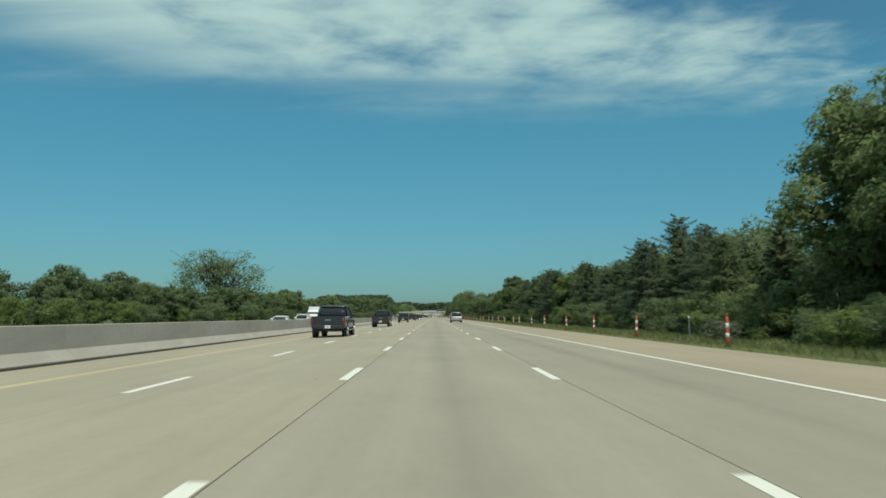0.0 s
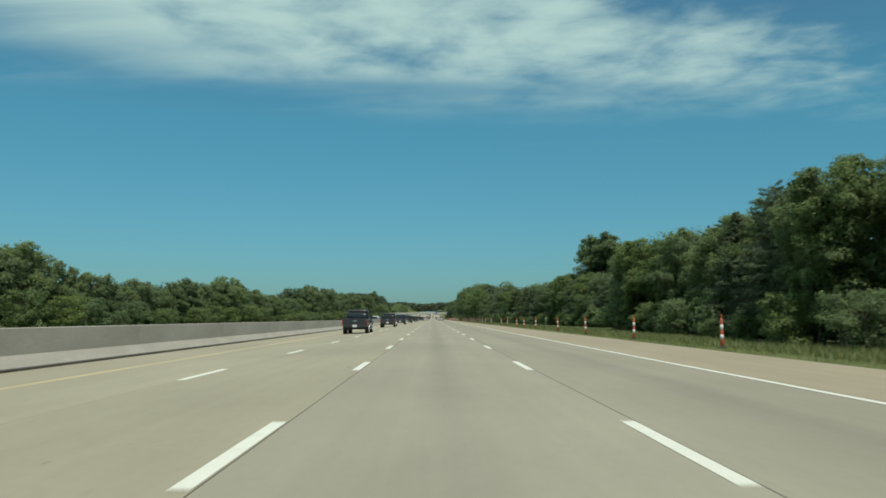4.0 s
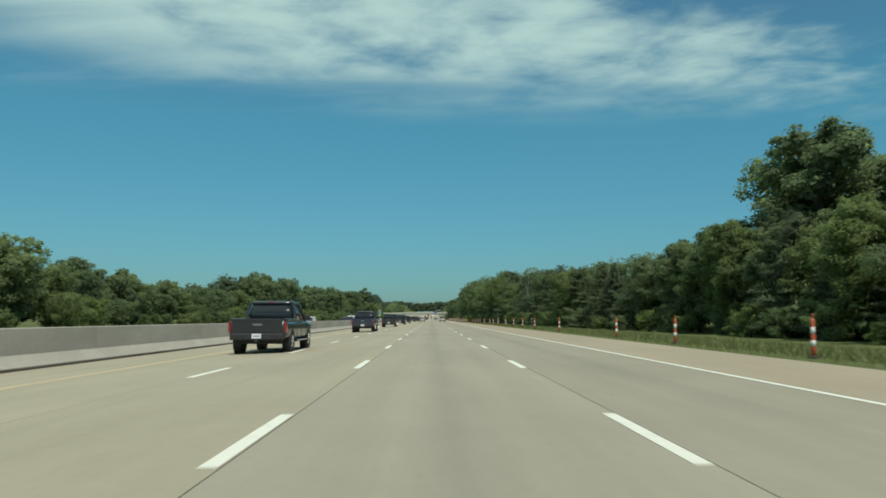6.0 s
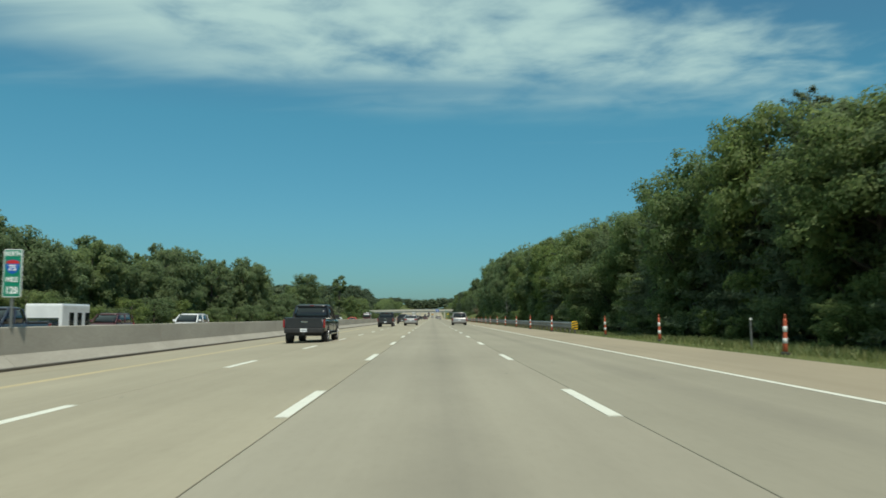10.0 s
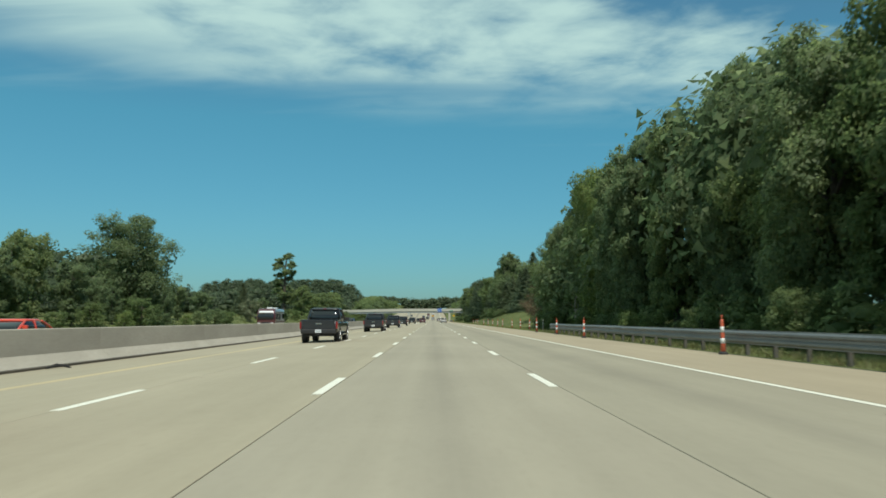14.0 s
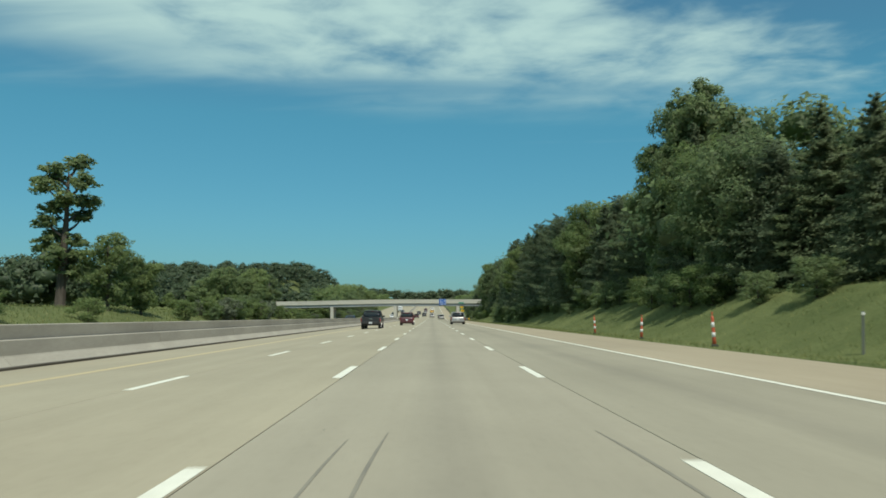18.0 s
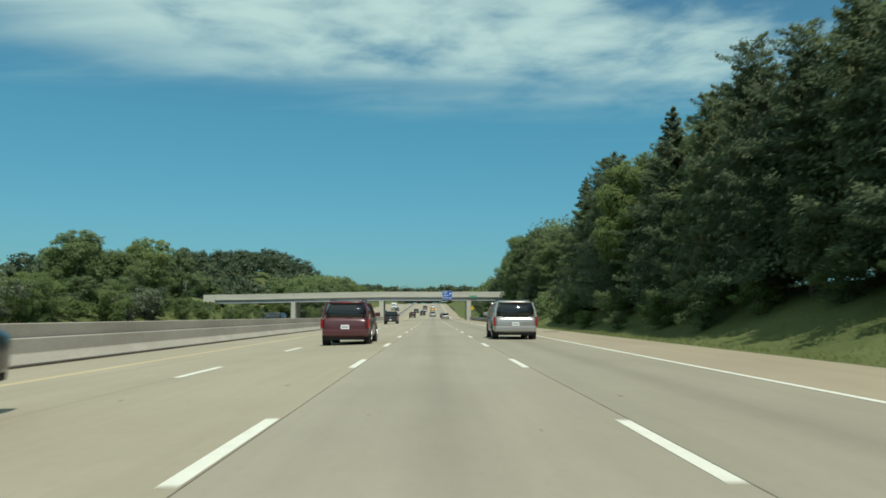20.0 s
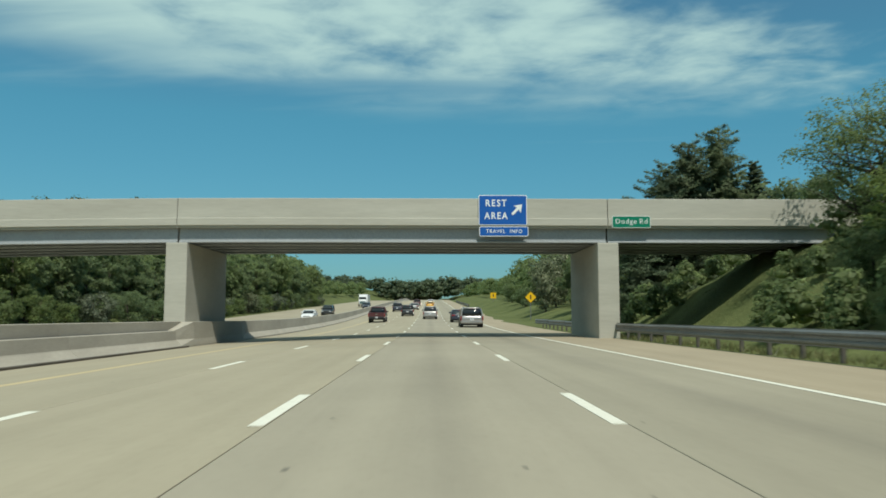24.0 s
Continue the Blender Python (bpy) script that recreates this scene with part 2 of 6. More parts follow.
TRIM = surface("black plastic trim", (0.018, 0.018, 0.019), (0.035, 0.035, 0.036), 5.0, 0.6, 30, grit=0.05)
CHROME = surface("chrome", (0.55, 0.56, 0.57), (0.66, 0.67, 0.68), 4.0, 0.15, 25, grit=0.02, metal=1.0)
PLATE = surface("number plate", (0.70, 0.72, 0.74), (0.80, 0.82, 0.84), 5.0, 0.5, 30, grit=0.03)
REDLENS = paint("red lamp lens", (0.24, 0.010, 0.012), 0.12, 0.0, 1.0)
CLEARLENS = paint("clear lamp lens", (0.62, 0.64, 0.66), 0.08, 0.0, 1.0)
TYRE = surface("tyre", (0.014, 0.014, 0.014), (0.03, 0.03, 0.03), 8.0, 0.9, 40)


# ---- building helpers ----
def finish(name, me, mat, parent=None, label="", smooth=False):
    me.materials.append(mat)
    if smooth:
        me.polygons.foreach_set("use_smooth", [True] * len(me.polygons))
    ob = new(name, me)
    if parent is not None:
        ob.parent = parent
    return tagged(ob, label)


def part(name, bm, mat, parent=None, label="", smooth=False):
    me = bpy.data.meshes.new(name)
    bm.normal_update()
    bm.to_mesh(me)
    bm.free()
    return finish(name, me, mat, parent, label, smooth)


def mesh_from(name, verts, faces):
    me = bpy.data.meshes.new(name)
    me.from_pydata(verts, [], faces)
    return me


def box(bm, x0, x1, y0, y1, z0, z1, bev=0.0):
    r = bmesh.ops.create_cube(bm, size=1.0)
    bmesh.ops.scale(bm, vec=(x1 - x0, y1 - y0, z1 - z0), verts=r["verts"])
    bmesh.ops.translate(bm, vec=((x0 + x1) / 2, (y0 + y1) / 2, (z0 + z1) / 2), verts=r["verts"])
    if bev:
        es = list({e for w in r["verts"] for e in w.link_edges})
        bmesh.ops.bevel(bm, geom=es, offset=bev, segments=2, affect="EDGES", profile=0.6)
    return bm


def boxed(*a):
    return box(bmesh.new(), *a)


def tube(bm, pts, radii, seg=7):
    rings = []
    pts = [Vector(p) for p in pts]
    for i, (p, r) in enumerate(zip(pts, radii)):
        d = (pts[min(i + 1, len(pts) - 1)] - pts[max(i - 1, 0)]).normalized()
        a = d.orthogonal().normalized()
        b = d.cross(a)
        rings.append([bm.verts.new(p + r * (math.cos(k * math.tau / seg) * a + math.sin(k * math.tau / seg) * b)) for k in range(seg)])
    for q, w in zip(rings, rings[1:]):
        for k in range(seg):
            bm.faces.new((q[k], q[(k + 1) % seg], w[(k + 1) % seg], w[k]))
    bm.faces.new(rings[0][::-1])
    bm.faces.new(rings[-1])
    return bm


def loft(bm, rings):
    """Joins rings of equally many points into a closed skin."""
    made = [[bm.verts.new(p) for p in r] for r in rings]
    k = len(made[0])
    for a, b in zip(made, made[1:]):
        for i in range(k):
            bm.faces.new((a[i], a[(i + 1) % k], b[(i + 1) % k], b[i]))
    bm.faces.new(made[0][::-1])
    bm.faces.new(made[-1])
    bmesh.ops.recalc_face_normals(bm, faces=bm.faces[:])
    return bm


def smooth01(a, b, v):
    w = min(1.0, max(0.0, (v - a) / (b - a)))
    return w * w * (3 - 2 * w)


# ---- lie of the land ----
CROSS = 0.0365


def grade(y):
    """Height of the road along its length: level, then a climb past the overpass to a crest."""
    if y < 940:
        return 0.0
    if y < 1020:
        return 0.032 * (y - 940) ** 2 / 160
    if y < 1250:
        return 1.28 + 0.032 * (y - 1020)
    if y < 1350:
        return 8.64 + 0.032 * ((y - 1250) - (y - 1250) ** 2 / 200)
    return 10.24


def road_z(x, y):
    if x >= -1.8:
        return grade(y)
    return grade(y) - CROSS * (-1.8 - max(x, -11.4))


def land(x, y):
    """Height of the ground beside the road."""
    if x >= 9.1:
        z = grade(y) - 0.22 * smooth01(9.1, 13.5, x)
        z += 2.9 * smooth01(648, 676, y) * (1 - smooth01(925, 965, y) * 0.4) * smooth01(11.2, 18.5, x)
        z += 4.2 * smooth01(13, 24, x) * math.exp(-((y - 942) / 13) ** 2)
        z += 1.2 * smooth01(20, 60, x)
    elif x <= -31:
        z = grade(y) - 0.36
        z += 2.6 * smooth01(560, 690, y) * smooth01(-33, -46, x)
        z += 4.5 * smooth01(-50, -60, x) * math.exp(-((y - 941) / 9) ** 2)
        z += 15.5 * smooth01(1005, 1100, y) * (1 - smooth01(1150, 1240, y)) * smooth01(-50, -74, x) * (1 - smooth01(-150, -210, x))
    else:
        return road_z(x, y) - 0.16
    z += 4.5 * smooth01(1290, 1420, y) * smooth01(14, 40, abs(x))
    if y > 1360:
        z += 3.5 * smooth01(1360, 1440, y)
    return z


def sheet(name, xs, ys, height, mat, label, category):
    verts = [(x, y, height(x, y)) for y in ys for x in xs]
    k = len(xs)
    faces = [(j * k + i, j * k + i + 1, (j + 1) * k + i + 1, (j + 1) * k + i) for j in range(len(ys) - 1) for i in range(k - 1)]
    ob = finish(name, mesh_from(name, verts, faces), mat, None, label, True)
    return tagged(ob, category=category, kind="structure")


GX = [-3000, -1200, -500, -260, -190, -150, -125, -110, -98, -86, -74, -64, -56, -50, -46, -42, -38, -35, -33, -31,
      -20, -11.4, -1.8, 9.1, 10, 11, 12, 13, 14, 15.5, 17, 19, 21, 24, 28, 34, 44, 60, 90, 150, 300, 800, 3000]
GY = [-400, -200, -60] + list(range(-20, 620, 20)) + list(range(620, 980, 6)) + list(range(980, 1460, 15)) + [1500, 1700, 2200, 3200, 4800]
sheet("ground", GX, GY, land, GRASS, "green roadside grass on banks and level verges", "grass")


def strip(name, x0, x1, mat, parent, lift=0.0, y0=-300, y1=1390, label=""):
    """A slab of pavement, 0.14 m thick, that follows the road."""
    ys = [y0, -60] + list(range(0, 930, 30)) + list(range(930, 1390, 10)) + [y1]
    ys = sorted({min(max(q, y0), y1) for q in ys})
    e = 0.004
    verts, faces = [], []
    for y in ys:
        a, b = road_z(x0, y) + lift, road_z(x1, y) + lift
        verts += [(x0, y, a - 0.14), (x0, y, a - e), (x0 + e, y, a), (x1 - e, y, b), (x1, y, b - e), (x1, y, b - 0.14)]
    for j in range(len(ys) - 1):
        for i in range(5):
            faces.append((6 * j + i, 6 * j + 6 + i, 6 * j + 7 + i, 6 * j + 1 + i))
    me = mesh_from(name, verts, [f[::-1] for f in faces])
    me.update()
    ob = finish(name, me, mat, parent, label)
    return ob


road = tagged(new("road"), "four-lane pale concrete freeway carriageway with tan shoulders", "road", kind="structure")
EDGES = [-11.36, -8.26, -5.06, -1.71, 1.89, 5.56, 9.15]
MATS = [CONC_B, CONC_B, CONC_B, CONC_A, CONC_R, SHOULDER]
NAMES = ["left_shoulder", "lane_slab", "lane_slab", "lane_slab", "lane_slab", "right_shoulder"]
for a, b, mt, nm in zip(EDGES, EDGES[1:], MATS, NAMES):
    strip(nm, a + 0.006, b - 0.006, mt, road)
strip("joint_filler", -11.36, 9.14, JOINT, road, -0.03, label="dark joint sealant")
far_road = tagged(new("opposite_carriageway"), "pale concrete carriageway beyond the median barrier", "road", kind="structure")
for i in range(6):
    strip("lane_slab", -31.2 + i * 3.15, -28.07 + i * 3.15, CONC_B, far_road)

# ---- road markings ----
CYCLE, DASH = 10.9, 3.0


def dash_line(name, x, first, label, shift=lambda y: 0.0):
    line = tagged(new(name), label, "lane line", kind="structure")
    w = 0.075
    me = mesh_from("dash", [(-w, 0, 0), (w, 0, 0), (w, 0.9, 0.0), (w, DASH, 0), (-w, DASH, 0), (-w * 1.06, 1.7, 0),
                            (-w, 0, -0.004), (w, 0, -0.004), (w, DASH, -0.004), (-w, DASH, -0.004)],
                   [(0, 1, 2, 3, 4, 5), (0, 6, 7, 1), (1, 7, 8, 3, 2), (3, 8, 9, 4), (4, 9, 6, 0, 5)])
    me.materials.append(WHITE_LINE)
    for k in range(-3, 112):
        y = first + CYCLE * k - DASH + shift(first + CYCLE * k)
        ob = new("dash", me)
        ob.parent = line
        ob.matrix_basis = Matrix.Translation((x, y, road_z(x, y) + 0.005)) @ Matrix.Rotation(math.atan(grade(y + 1.4) - grade(y + 0.4)), 4, "X")
        ob.scale = (random.uniform(0.94, 1.06), random.uniform(0.97, 1.05), 1)


dash_line("lane_line_left", -1.80, 15.92, "white dashed lane line worn at its ends")
dash_line("lane_line_right", 1.80, 16.0, "white dashed lane line beside a dark joint", lambda y: 1.15 * smooth01(475, 500, y) * (1 - smooth01(560, 580, y)))
dash_line("lane_line_far_left", -5.06, 15.0, "thin white dashed lane line of the passing lane")


def solid_line(name, x, mat, label, half=0.075):
    ys = [-100] + list(range(0, 930, 30)) + list(range(930, 1390, 10))
    verts = [(x + s, y, road_z(x, y) + 0.005) for y in ys for s in (-half, half)]
    faces = [(2 * j, 2 * j + 1, 2 * j + 3, 2 * j + 2) for j in range(len(ys) - 1)]
    tagged(finish(name, mesh_from(name, verts, faces), mat), label, "lane line", kind="structure")


solid_line("edge_line_right", 5.43, WHITE_LINE, "solid white edge line by the shoulder")
solid_line("edge_line_left", -8.15, YELLOW_LINE, "faded solid yellow edge line by the median", 0.11)


# ---- median barrier ----
def prism(bm, outline, y0, y1):
    """Extrudes an outline in x and z along the road."""
    a = [bm.verts.new((x, y0, z)) for x, z in outline]
    b = [bm.verts.new((x, y1, z)) for x, z in outline]
    k = len(a)
    for i in range(k):
        bm.faces.new((a[i], a[(i + 1) % k], b[(i + 1) % k], b[i]))
    bm.faces.new(a[::-1])
    bm.faces.new(b)
    bmesh.ops.recalc_face_normals(bm, faces=bm.faces[:])
    return bm


def barrier(name, outline, y0, y1, step, x, label, mat=WALL_CONC):
    wall = tagged(new(name), label, "barrier", kind="structure")
    ob = part("panel", prism(bmesh.new(), outline, 0.0, step - 0.018), mat, wall)
    count = int(round((y1 - y0) / step))
    for i in range(count):
        y = y0 + i * step
        o = ob if i == 0 else new("panel", ob.data)
        o.parent = wall
        o.matrix_basis = Matrix.Translation((x, y, road_z(-11.4, y))) @ Matrix.Rotation(math.atan((grade(y + step) - grade(y)) / step), 4, "X")
    return wall


TALL = [(0.0, -0.1), (0.0, 0.09), (-0.02, 0.10), (-0.30, 0.36), (-0.34, 0.40), (-0.40, 1.13), (-0.42, 1.15), (-0.60, 1.15), (-0.62, 1.13), (-0.68, 0.40), (-1.0, 0.10), (-1.02, -0.1)]
LOW = [(0.0, -0.1), (0.0, 0.09), (-0.02, 0.10), (-0.26, 0.32), (-0.29, 0.36), (-0.34, 0.76), (-0.36, 0.78), (-0.58, 0.78), (-0.58, -0.1)]
HIGH = [(0.0, -0.1), (-0.02, 1.18), (-0.04, 1.20), (-0.26, 1.20), (-0.28, 1.18), (-0.42, 0.4), (-0.6, -0.1)]
barrier("median_barrier_south", TALL, -120, 648, 12.0, -11.36, "grey concrete median safety barrier with sloped foot")
barrier("median_barrier_front", LOW, 648, 936, 12.0, -11.36, "low concrete median barrier with sloped foot")
barrier("median_barrier_back", HIGH, 648, 936, 12.0, -12.0, "taller concrete wall behind the low median barrier")
barrier("median_barrier_north", TALL, 947, 1367, 12.0, -11.36, "concrete median barrier climbing beyond the overpass")
# dark strip 9 cm wide standing just proud of the barrier's foot
gutter = bmesh.new()
box(gutter, -11.36, -11.27, -120, 935, road_z(-11.33, 0) - 0.02, road_z(-11.33, 0) + 0.065)
tagged(part("gutter_seam", gutter, SEAM_DARK), "dark seam along the foot of the barrier", "gutter", kind="structure")


# ---- overpass ----
BY0, BY1 = 936.9, 944.6
bridge = tagged(new("overpass"), "pale concrete road overpass on wall piers with grey girders", "bridge", kind="")


def deck_z(x):
    """The deck falls gently towards its western end."""
    return 0.0 - 0.75 * smooth01(-8, -56, x) if x < -8 else 0.0


def beam(name, x0, x1, y0, y1, z0, z1, mat, label="", bev=0.02, n=1):
    bm = bmesh.new()
    xs = [x0 + (x1 - x0) * i / n for i in range(n + 1)]
    loft(bm, [[(x, y0, z0 + deck_z(x)), (x, y1, z0 + deck_z(x)), (x, y1, z1 - bev + deck_z(x)), (x, y1 - bev, z1 + deck_z(x)),
               (x, y0 + bev, z1 + deck_z(x)), (x, y0, z1 - bev + deck_z(x))] for x in xs])
    return part(name, bm, mat, bridge, label)


SPANS = [-53.5, -34.3, -12.65, 8.85, 24.0]
for a, b in zip(SPANS, SPANS[1:]):
    n = 5
    for y0, y1 in ((BY0, BY0 + 0.28), (BY1 - 0.28, BY1)):
        beam("parapet", a + 0.02, b - 0.02, y0, y1, 5.98, 6.98, BRIDGE_CONC, n=n)
        beam("parapet_ledge", a + 0.02, b - 0.02, y0 - 0.05, y1 + 0.05, 5.62, 5.98, BRIDGE_CONC, n=n)
    beam("deck_slab", a + 0.01, b - 0.01, BY0 + 0.05, BY1 - 0.05, 5.50, 5.80, BRIDGE_CONC, n=n)
    for k in range(5):
        y = BY0 + 0.32 + k * (BY1 - BY0 - 0.9) / 4
        beam("girder", a + 0.05, b - 0.05, y, y + 0.16, 4.86, 5.50, GIRDER, n=n)
        beam("flange", a + 0.05, b - 0.05, y - 0.12, y + 0.28, 4.78, 4.86, GIRDER, n=n)
for x in SPANS[1:4]:
    base = road_z(max(x, -11.4), 940) - 0.4 if x > -31 else land(x, 940) - 0.3
    if x > 8:
        base = -0.4
    bm = bmesh.new()
    box(bm, x - 0.53, x + 0.53, BY0 + 0.02, BY1 - 0.3, base, 4.76 + deck_z(x), 0.05)
    part("pier", bm, BRIDGE_CONC, bridge, "tall concrete wall pier")
for x0, x1 in ((-56.2, -53.4), (23.8, 27.0)):
    part("abutment", boxed(x0, x1, BY0 - 0.3, BY1 + 0.3, 1.0, 6.9 + deck_z(x0), 0.04), BRIDGE_CONC, bridge)
# plinth that carries the barrier round the median pier
bm = bmesh.new()
loft(bm, [[(-13.3, y, -0.6), (-11.34, y, -0.6), (-11.36, y, -0.26), (-11.36 - s, y, 0.02), (-11.42 - s, y, h), (-13.3, y, h)]
          for y, s, h in ((934.2, 0.30, 0.44), (936.2, 0.06, 0.82), (945.6, 0.06, 0.82), (947.4, 0.30, 0.5))])
part("pier_plinth", bm, WALL_CONC, bridge, "sloping concrete plinth at the pier's foot")


def writing(text, size, mat, parent, x, y, z, name="lettering", face=0, squeeze=1.0, bold=0.0, spread=1.0):
    """Letters that face the oncoming driver, centred on x and z."""
    cu = bpy.data.curves.new(name, "FONT")
    cu.body, cu.size, cu.align_x, cu.align_y = text, size, "CENTER", "CENTER"
    cu.extrude, cu.offset, cu.resolution_u, cu.space_character = 0.003, bold, 3, spread
    ob = bpy.data.objects.new(name, cu)
    scene.collection.objects.link(ob)
    bpy.context.view_layer.update()
    me = bpy.data.meshes.new_from_object(ob.evaluated_get(bpy.context.evaluated_depsgraph_get()))
    bpy.data.objects.remove(ob)
    me.materials.clear()
    me.transform(Matrix.Translation((x, y, z)) @ Matrix.Rotation(radians(90), 4, "X") @ Matrix.Diagonal((squeeze, 1, 1, 1)))
    return finish(name, me, mat, parent)


def rounded(x0, x1, z0, z1, r, y0, y1):
    bm = bmesh.new()
    ring = []
    for cx, cz, a0 in ((x1 - r, z1 - r, 0), (x0 + r, z1 - r, 90), (x0 + r, z0 + r, 180), (x1 - r, z0 + r, 270)):
        for k in range(5):
            a = radians(a0 + 22.5 * k)
            ring.append((cx + r * math.cos(a), cz + r * math.sin(a)))
    return loft(bm, [[(x, y0, z) for x, z in ring], [(x, y1, z) for x, z in ring]])


def panel_sign(ob, x0, x1, z0, z1, y, mat, r=0.08, edge=0.035):
    part("panel_border", rounded(x0, x1, z0, z1, r, y, y + 0.03), WHITE_SIGN, ob, "white border")
    part("panel_face", rounded(x0 + edge, x1 - edge, z0 + edge, z1 - edge, max(r - edge, 0.02), y - 0.004, y + 0.01), mat, ob)


def arrow(ob, cx, cz, size, turn, y, mat):
    pts = [(-0.09, -0.5), (0.09, -0.5), (0.09, 0.08), (0.36, 0.0), (0.0, 0.5), (-0.36, 0.0), (-0.09, 0.08)]
    c, s = math.cos(radians(turn)), math.sin(radians(turn))
    q = [(cx + size * (c * a + s * b), cz + size * (c * b - s * a)) for a, b in pts]
    part("arrow", loft(bmesh.new(), [[(x, y - 0.008, z) for x, z in q], [(x, y, z) for x, z in q]]), mat, ob, "white arrow")


sign = tagged(new("rest_area_sign"), "blue REST AREA sign with white arrow mounted on the overpass", "road sign")
SY = BY0 - 0.10
panel_sign(sign, 2.35, 4.78, 5.62, 7.14, SY, BLUE_SIGN)
writing("REST", 0.48, WHITE_SIGN, sign, 3.22, SY - 0.008, 6.72, squeeze=0.85, bold=0.008, spread=1.3)
writing("AREA", 0.48, WHITE_SIGN, sign, 3.22, SY - 0.008, 6.08, squeeze=0.85, bold=0.008, spread=1.25)
arrow(sign, 4.28, 6.42, 0.72, 45, SY - 0.004, WHITE_SIGN)
for x in (2.9, 4.2):
    part("bracket", boxed(x - 0.05, x + 0.05, SY + 0.03, BY0 + 0.02, 5.3, 7.0), GALV, sign)
info = tagged(new("travel_info_sign"), "narrow blue TRAVEL INFO plate below the rest area sign", "road sign")
panel_sign(info, 2.38, 4.84, 5.06, 5.56, SY, BLUE_SIGN)
writing("TRAVEL", 0.25, WHITE_SIGN, info, 3.20, SY - 0.008, 5.31, bold=0.002, spread=1.15)
writing("INFO", 0.25, WHITE_SIGN, info, 4.22, SY - 0.008, 5.31, bold=0.002, spread=1.15)
part("bracket", boxed(3.5, 3.7, SY + 0.03, BY0 + 0.34, 5.2, 5.4), GALV, info)
name_sign = tagged(new("street_name_sign"), "green street name plate with white letters on the overpass", "road sign")
panel_sign(name_sign, 9.05, 10.98, 5.50, 6.10, SY, GREEN_SIGN, 0.06, 0.025)
writing("Dodge", 0.36, WHITE_SIGN, name_sign, 9.74, SY - 0.008, 5.82, bold=0.0, spread=1.15)
writing("Rd", 0.36, WHITE_SIGN, name_sign, 10.63, SY - 0.008, 5.82, bold=0.0, spread=1.15)
part("bracket", boxed(9.9, 10.1, SY + 0.03, BY0 + 0.02, 5.7, 5.9), GALV, name_sign)

# mile marker on the barrier
MX, MY, MZ = -11.74, 396.3, road_z(-11.4, 0) + 1.15
mile = tagged(new("mile_marker"), "narrow green interstate mile marker on a steel post", "road sign")
panel_sign(mile, MX - 0.25, MX + 0.25, 1.62, 2.94, MY, GREEN_SIGN, 0.04, 0.02)
writing("NORTH", 0.17, WHITE_SIGN, mile, MX, MY - 0.008, 2.81, squeeze=0.72, bold=0.004)
writing("MILE", 0.19, WHITE_SIGN, mile, MX, MY - 0.008, 2.10, squeeze=0.85, bold=0.004)
writing("128", 0.27, WHITE_SIGN, mile, MX, MY - 0.008, 1.80, squeeze=0.85, bold=0.006)
shield = [(-0.17, 0.16), (0.0, 0.20), (0.17, 0.16), (0.20, 0.0), (0.12, -0.15), (0.0, -0.21), (-0.12, -0.15), (-0.20, 0.0)]
part("shield", loft(bmesh.new(), [[(MX + x, MY - 0.008, 2.46 + z) for x, z in shield], [(MX + x, MY - 0.004, 2.46 + z) for x, z in shield]]), BLUE_SIGN, mile, "blue route shield")
part("shield_top", loft(bmesh.new(), [[(MX + x, MY - 0.011, 2.46 + z) for x, z in ((-0.17, 0.15), (0, 0.19), (0.17, 0.15), (0.18, 0.08), (-0.18, 0.08))], [(MX + x, MY - 0.008, 2.46 + z) for x, z in ((-0.17, 0.15), (0, 0.19), (0.17, 0.15), (0.18, 0.08), (-0.18, 0.08))]]), RED_SIGN, mile, "red band of the shield")
writing("75", 0.22, WHITE_SIGN, mile, MX, MY - 0.012, 2.42, bold=0.005)
part("post", boxed(MX - 0.03, MX + 0.03, MY + 0.03, MY + 0.08, MZ - 0.02, 2.9), GALV, mile)

# warning signs beyond the overpass
for x, y, z, s, square in ((12.8, 996, 3.55, 1.0, False), (16.6, 1098, 6.6, 1.5, True)):
    w = tagged(new("warning_sign"), "square yellow sign on two posts" if square else "yellow diamond warning sign on a post", "road sign")
    half = s * 0.71 if not square else s * 0.5
    q = [(x - half, z), (x, z - half), (x + half, z), (x, z + half)] if not square else [(x - half, z - half), (x + half, z - half), (x + half, z + half), (x - half, z + half)]
    part("panel_face", loft(bmesh.new(), [[(a, y, b) for a, b in q], [(a, y + 0.03, b) for a, b in q]]), YELLOW_SIGN, w)
    part("symbol", boxed(x - 0.08 * s, x + 0.08 * s, y - 0.008, y - 0.002, z - 0.25 * s, z + 0.28 * s), TRIM, w, "black symbol bar")
    part("post", boxed(x - 0.05, x + 0.05, y + 0.03, y + 0.12, land(x, y) - 0.3, z + 0.2), GALV, w)

# pole with a crossarm on the far bank
pole = tagged(new("utility_pole"), "slim grey timber utility pole on the far bank", "pole")
PX, PY = -46.5, 893.0
part("shaft", tube(bmesh.new(), [(PX, PY, land(PX, PY) - 0.4), (PX, PY, 5.0), (PX + 0.03, PY, 10.4)], [0.14, 0.12, 0.09], 8), POST, pole)
part("crossarm", boxed(PX - 0.75, PX + 0.75, PY - 0.12, PY - 0.05, 9.7, 9.85), POST, pole)
for s in (-0.62, -0.3, 0.62):
    part("insulator", tube(bmesh.new(), [(PX + s, PY - 0.085, 9.85), (PX + s, PY - 0.085, 9.95), (PX + s, PY - 0.085, 10.05)], [0.03, 0.05, 0.02], 6), GALV, pole)

